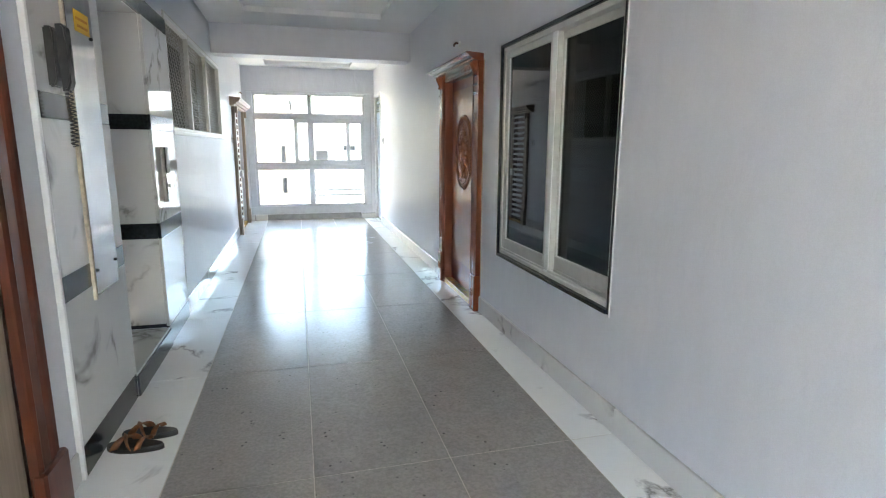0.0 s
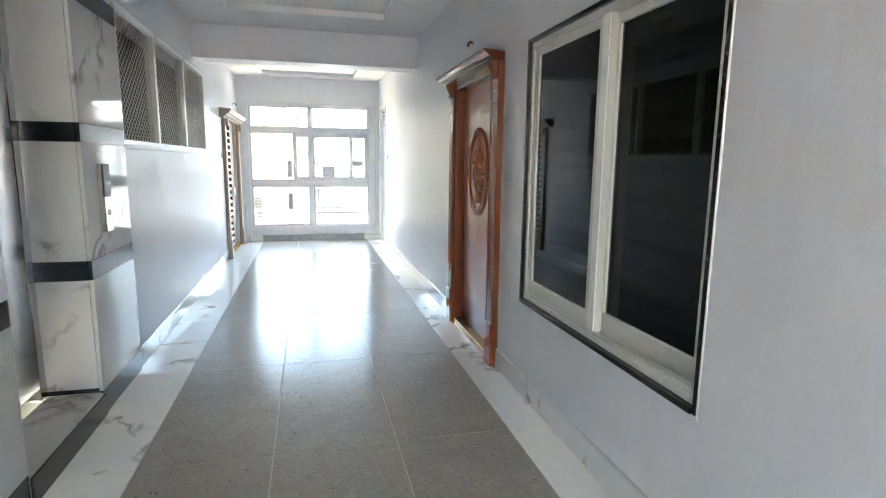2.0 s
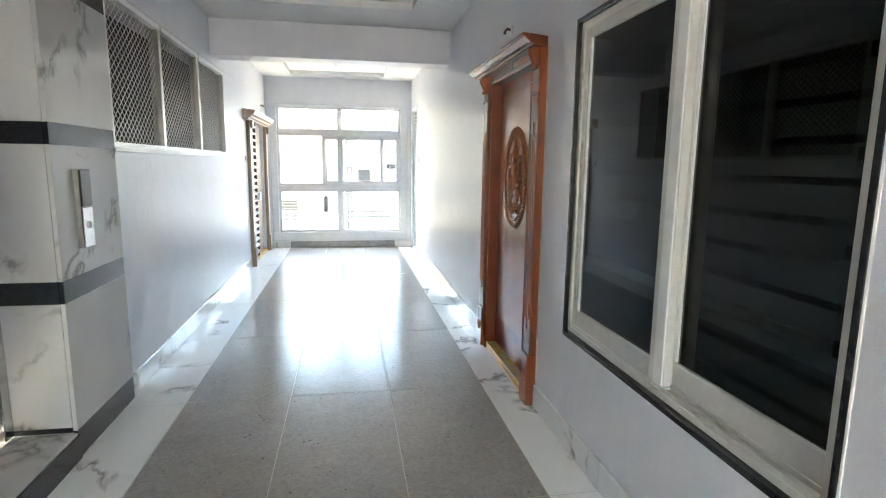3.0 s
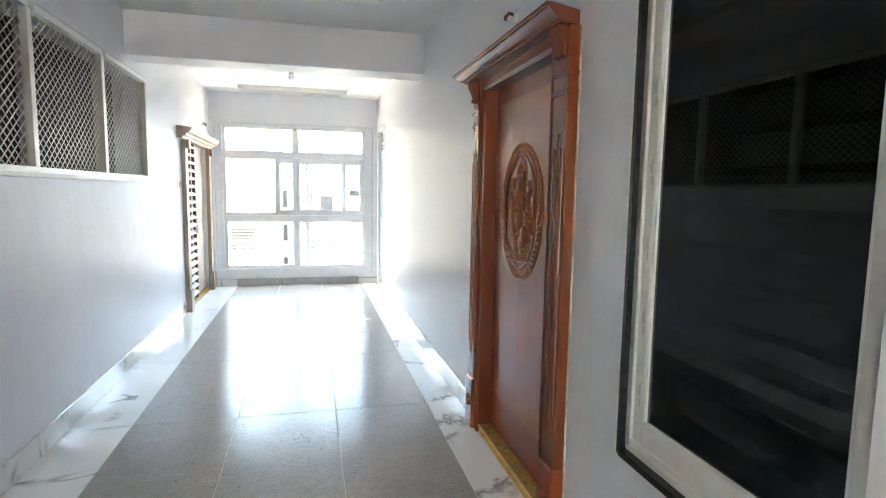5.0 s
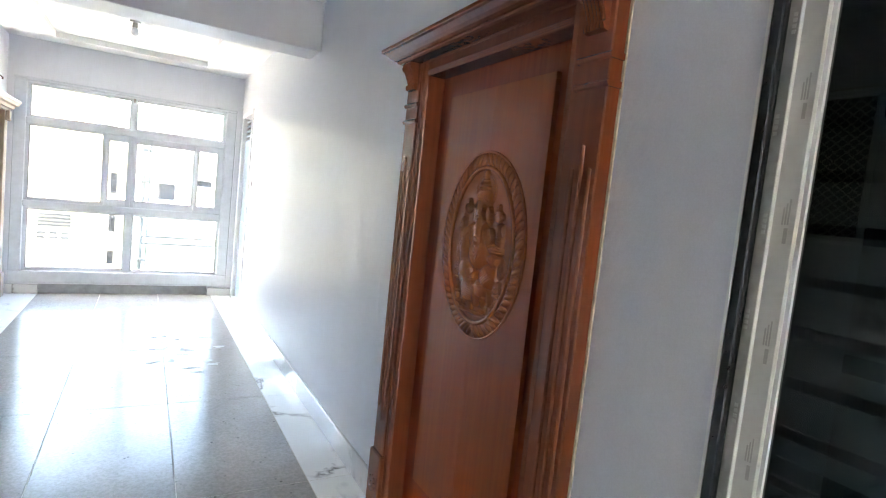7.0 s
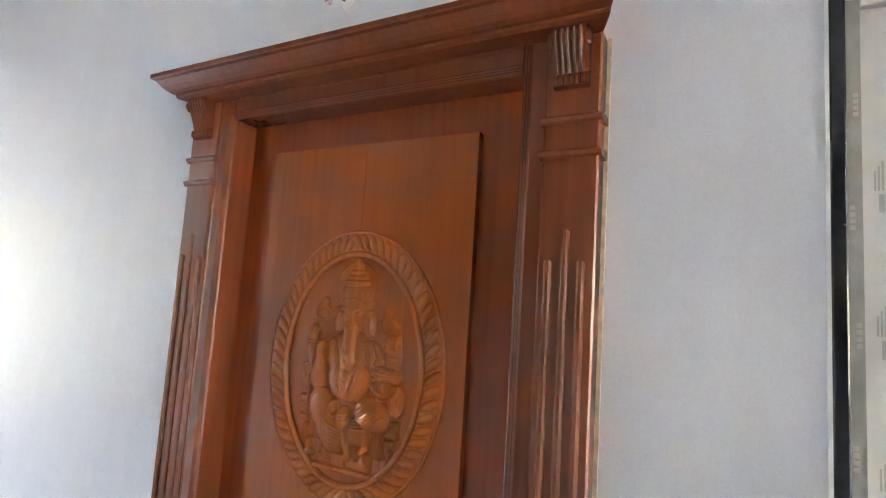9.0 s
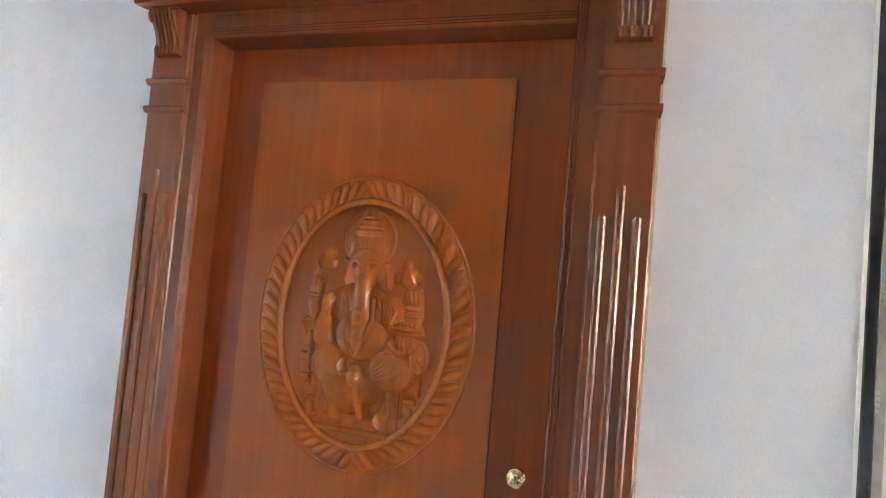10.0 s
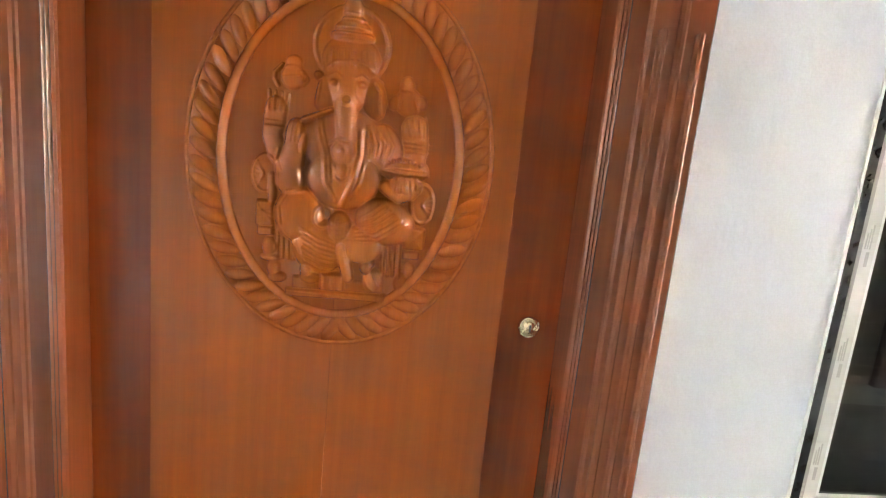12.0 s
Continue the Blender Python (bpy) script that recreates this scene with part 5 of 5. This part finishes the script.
def house(name, label, x0, x1, y0, y1, top, material, windows, stacked=False):
    """A rendered block; windows are (x, x, z, z) in the face towards the corridor."""
    h = tagged(empty(name, (x0 + x1) / 2, y0, -9), label, "building")
    wall = bmesh.new()
    if stacked:
        a, b_ = windows[0][0], windows[0][1]
        add_box(wall, x0, a, y0, y0 + 0.25, -9.0, top)
        add_box(wall, b_, x1, y0, y0 + 0.25, -9.0, top)
        low = -9.0
        for _, _, c, e in sorted(windows, key=lambda w: w[2]):
            add_box(wall, a, b_, y0, y0 + 0.25, low, c)
            low = e
        add_box(wall, a, b_, y0, y0 + 0.25, low, top)
    else:
        pierced(wall, "y", y0, y0 + 0.25, x0, x1, -9.0, top, [w for w in windows])
    part("wall", wall, material, h)
    part("body", box(x0, x1, y0 + 0.6, y1, -9.0, top - 0.1), material, h)
    part("roof", box(x0 - 0.15, x1 + 0.15, y0 - 0.15, y1 + 0.15, top, top + 0.18, 0.02), material, h)
    for a, b_, c, e in windows:
        w = part("window", box(a, b_, y0 + 0.2, y0 + 0.25, c, e), GREY_DARK, h)
        f = bmesh.new()
        pierced(f, "y", y0 + 0.12, y0 + 0.19, a, b_, c, e, [(a + 0.07, b_ - 0.07, c + 0.07, e - 0.07)])
        part("frame", f, GREY_DARK, w)
        part("sill", box(a - 0.08, b_ + 0.08, y0 - 0.1, y0 + 0.1, c - 0.08, c, 0.01), material, w)
    return h


house("cream_house", "cream rendered apartment block with small windows", -12.0, -1.27, 27.0, 38.0, 4.6, CREAM,
      [(-6.2, -5.4, 1.6, 2.6), (-4.6, -3.8, -2.2, -1.0)])
house("narrow_house", "pale cream stair tower with stacked windows", -1.26, -0.21, 26.7, 27.6, 2.8, CREAM,
      [(-0.76, -0.54, 0.62, 1.41), (-0.76, -0.54, -0.84, -0.09), (-0.76, -0.54, -2.06, -1.54)], True)
house("white_house", "white rendered apartment block beyond the window", -0.2, 14.0, 27.0, 38.0, 3.5, WHITE_RENDER,
      [(0.83, 1.43, 0.54, 1.17), (2.17, 2.75, 1.18, 1.43)])
# pipework standing in the yard between the houses
pipe = tagged(empty("drain_pipe", 0.37, 17.0, -9), "blue-green drain pipe with two level branches between the houses", "pipe")
b = bmesh.new()
add_tube(b, [(0.35, 17.0, -9.0), (0.35, 17.0, 2.35)], 0.05, 12)
part("pipe", b, TEAL_PIPE, pipe)
b = bmesh.new()
add_tube(b, [(0.47, 17.05, -9.0), (0.47, 17.05, 2.1)], 0.022, 8)
part("thin_pipe", b, TEAL_PIPE, pipe)
for z in (-1.6, -0.5, 0.55, 1.3, 2.0):
    part("bracket", box(0.29, 0.50, 16.94, 17.08, z - 0.04, z + 0.04, 0.01), TEAL_PIPE, pipe)
for z in (0.04, -0.12):
    b = bmesh.new()
    add_tube(b, [(0.35, 17.0, z), (6.0, 17.0, z)], 0.026, 8)
    part("branch_pipe", b, TEAL_PIPE, pipe)
part("post", box(5.96, 6.04, 16.96, 17.04, -9.0, 0.1, 0.01), TEAL_PIPE, pipe)
vent = tagged(empty("slatted_vent", -2.4, 26.9, -1), "grey slatted ventilation opening on the cream block", "vent")
for k in range(4):
    part("slat", box(-2.95, -1.95, 26.92, 27.0, -0.78 + k * 0.13, -0.70 + k * 0.13), GREY_DARK, vent)
for k in range(3):
    for j in range(2):
        part("slat", box(-2.95 + 0.36 * k, -2.70 + 0.36 * k, 26.92, 27.0, -1.24 + j * 0.17, -1.15 + j * 0.17), GREY_DARK, vent)

# ---- dried plaster on the floor ----
rng = random.Random(7)
smear = tagged(empty("plaster_smear", 0.7, 8.2, 0), "dried splashes of pale plaster on the floor tiles", "stain", "", "stuff")
b = bmesh.new()
for k in range(46):
    cx, cy = rng.gauss(0.66, 0.22), rng.gauss(8.0, 0.42)
    if not (-0.5 < cx < 1.15):
        continue
    r, n = rng.uniform(0.012, 0.06), 11
    ring = [b.verts.new((cx + r * rng.uniform(0.5, 1.5) * math.cos(2 * math.pi * j / n), cy + r * 0.7 * rng.uniform(0.4, 1.6) * math.sin(2 * math.pi * j / n), 0.0008)) for j in range(n)]
    top = b.verts.new((cx, cy, 0.0008 + r * 0.05))
    for j in range(n):
        b.faces.new((ring[j], ring[(j + 1) % n], top))
part("splash", b, PLASTER, smear)

# ---- cladding, skirting and floor pieces ----
clad = structure(empty("lift_cladding", CLAD, 3.3, 0), "white marble cladding with black granite bands round the lift", "cladding")
ROWS = [(0.0, 0.137, GRANITE, "granite_strip"), (0.138, 0.757, MARBLE, "marble_panel"), (0.758, 0.862, GRANITE, "granite_strip"), (0.863, 1.479, MARBLE, "marble_panel"), (1.480, 1.577, GRANITE, "granite_strip"), (1.578, 2.189, MARBLE, "marble_panel")]
for y0, y1 in ((2.19, LIFT_Y0 - 0.001), (LIFT_Y1 + 0.001, 4.47)):
    for z0, z1, material, name in ROWS:
        part(name, box(WEST + 0.001, CLAD, y0, y1, z0, z1, 0.0012), material, clad)
for y0, y1 in ((2.19, LIFT_Y0 - 0.001), (LIFT_Y0, LIFT_Y1), (LIFT_Y1 + 0.001, 4.47)):
    part("granite_strip", box(WEST + 0.001, CLAD, y0, y1, 2.19, 2.30, 0.0012), GRANITE, clad)
part("edge_strip", box(WEST + 0.001, CLAD + 0.004, 2.165, 2.189, 0.0, 2.30, 0.003), CAULK, clad, "white corner strip")
# inside the lift recess
for ya, yb in ((LIFT_Y1, LIFT_Y1 + 0.019), (LIFT_Y0 - 0.019, LIFT_Y0)):
    for z0, z1, material, name in [(SILL_Z, 0.155, GRANITE, "granite_strip"), (0.156, 0.757, MARBLE, "marble_panel")] + ROWS[2:]:
        part(name, box(-1.195, CLAD - 0.021, ya, yb, z0, z1, 0.001), material, clad)
part("lintel_panel", box(-1.195, CLAD - 0.021, LIFT_Y0, LIFT_Y1, LIFT_TOP, LIFT_TOP + 0.018, 0.001), MARBLE, clad)
part("sill_panel", box(-1.195, CLAD - 0.001, LIFT_Y0, LIFT_Y1, 0.0, SILL_Z - 0.002, 0.002), MARBLE, clad)
part("granite_strip", box(CLAD, CLAD + 0.012, LIFT_Y0, LIFT_Y1, 0.0, SILL_Z - 0.012, 0.001), GRANITE, clad)

skirting = structure(empty("skirting", EAST, 5, 0), "grey-white marble skirting tiles along the walls", "skirting")


def skirt_run(x0, x1, a, b_):
    y = a
    while y < b_ - 0.02:
        nxt = ROW_Y + 1.2 * (math.floor((y - ROW_Y) / 1.2 + 1e-6) + 1)
        e = min(nxt, b_)
        part("skirting_tile", box(x0, x1, y + 0.0008, e - 0.0008, 0.0, 0.135, 0.004), MARBLE_SKIRT, skirting)
        y = e


skirt_run(EAST - 0.018, EAST, SOUTH, 4.003)
skirt_run(EAST - 0.018, EAST, 5.225, 9.548)
skirt_run(WEST, WEST + 0.012, SOUTH, 0.82)
skirt_run(WEST, WEST + 0.012, 1.995, 2.164)
skirt_run(WEST, WEST + 0.012, 4.472, 8.67)

floor_ob = bpy.data.objects["floor"]
shared = {}
GAP = 0.0046


def floor_tile(name, x0, x1, y0, y1, material):
    key = (name, round(x1 - x0, 4), round(y1 - y0, 4))
    if key not in shared:
        w, l = x1 - x0 - GAP, y1 - y0 - GAP
        shared[key] = finish(name, box(-w / 2, w / 2, -l / 2, l / 2, -0.009, 0.0, 0.0008), material)
    ob = new(name, shared[key])
    ob.parent = floor_ob
    ob.location = ((x0 + x1) / 2, (y0 + y1) / 2, 0.0)


first = SOUTH
while first < NORTH:
    last = min(ROW_Y + 1.2 * (math.floor((first - ROW_Y) / 1.2 + 1e-6) + 1), NORTH)
    for j in range(3):
        floor_tile("stone_tile", -0.6 + 0.6 * j, 0.6 * j, first, last, STONE)
    floor_tile("marble_border_tile", 1.2, EAST, first, last, MARBLE_BORDER)
    floor_tile("marble_border_tile", WEST, -0.6, first, last, MARBLE_BORDER)
    first = last
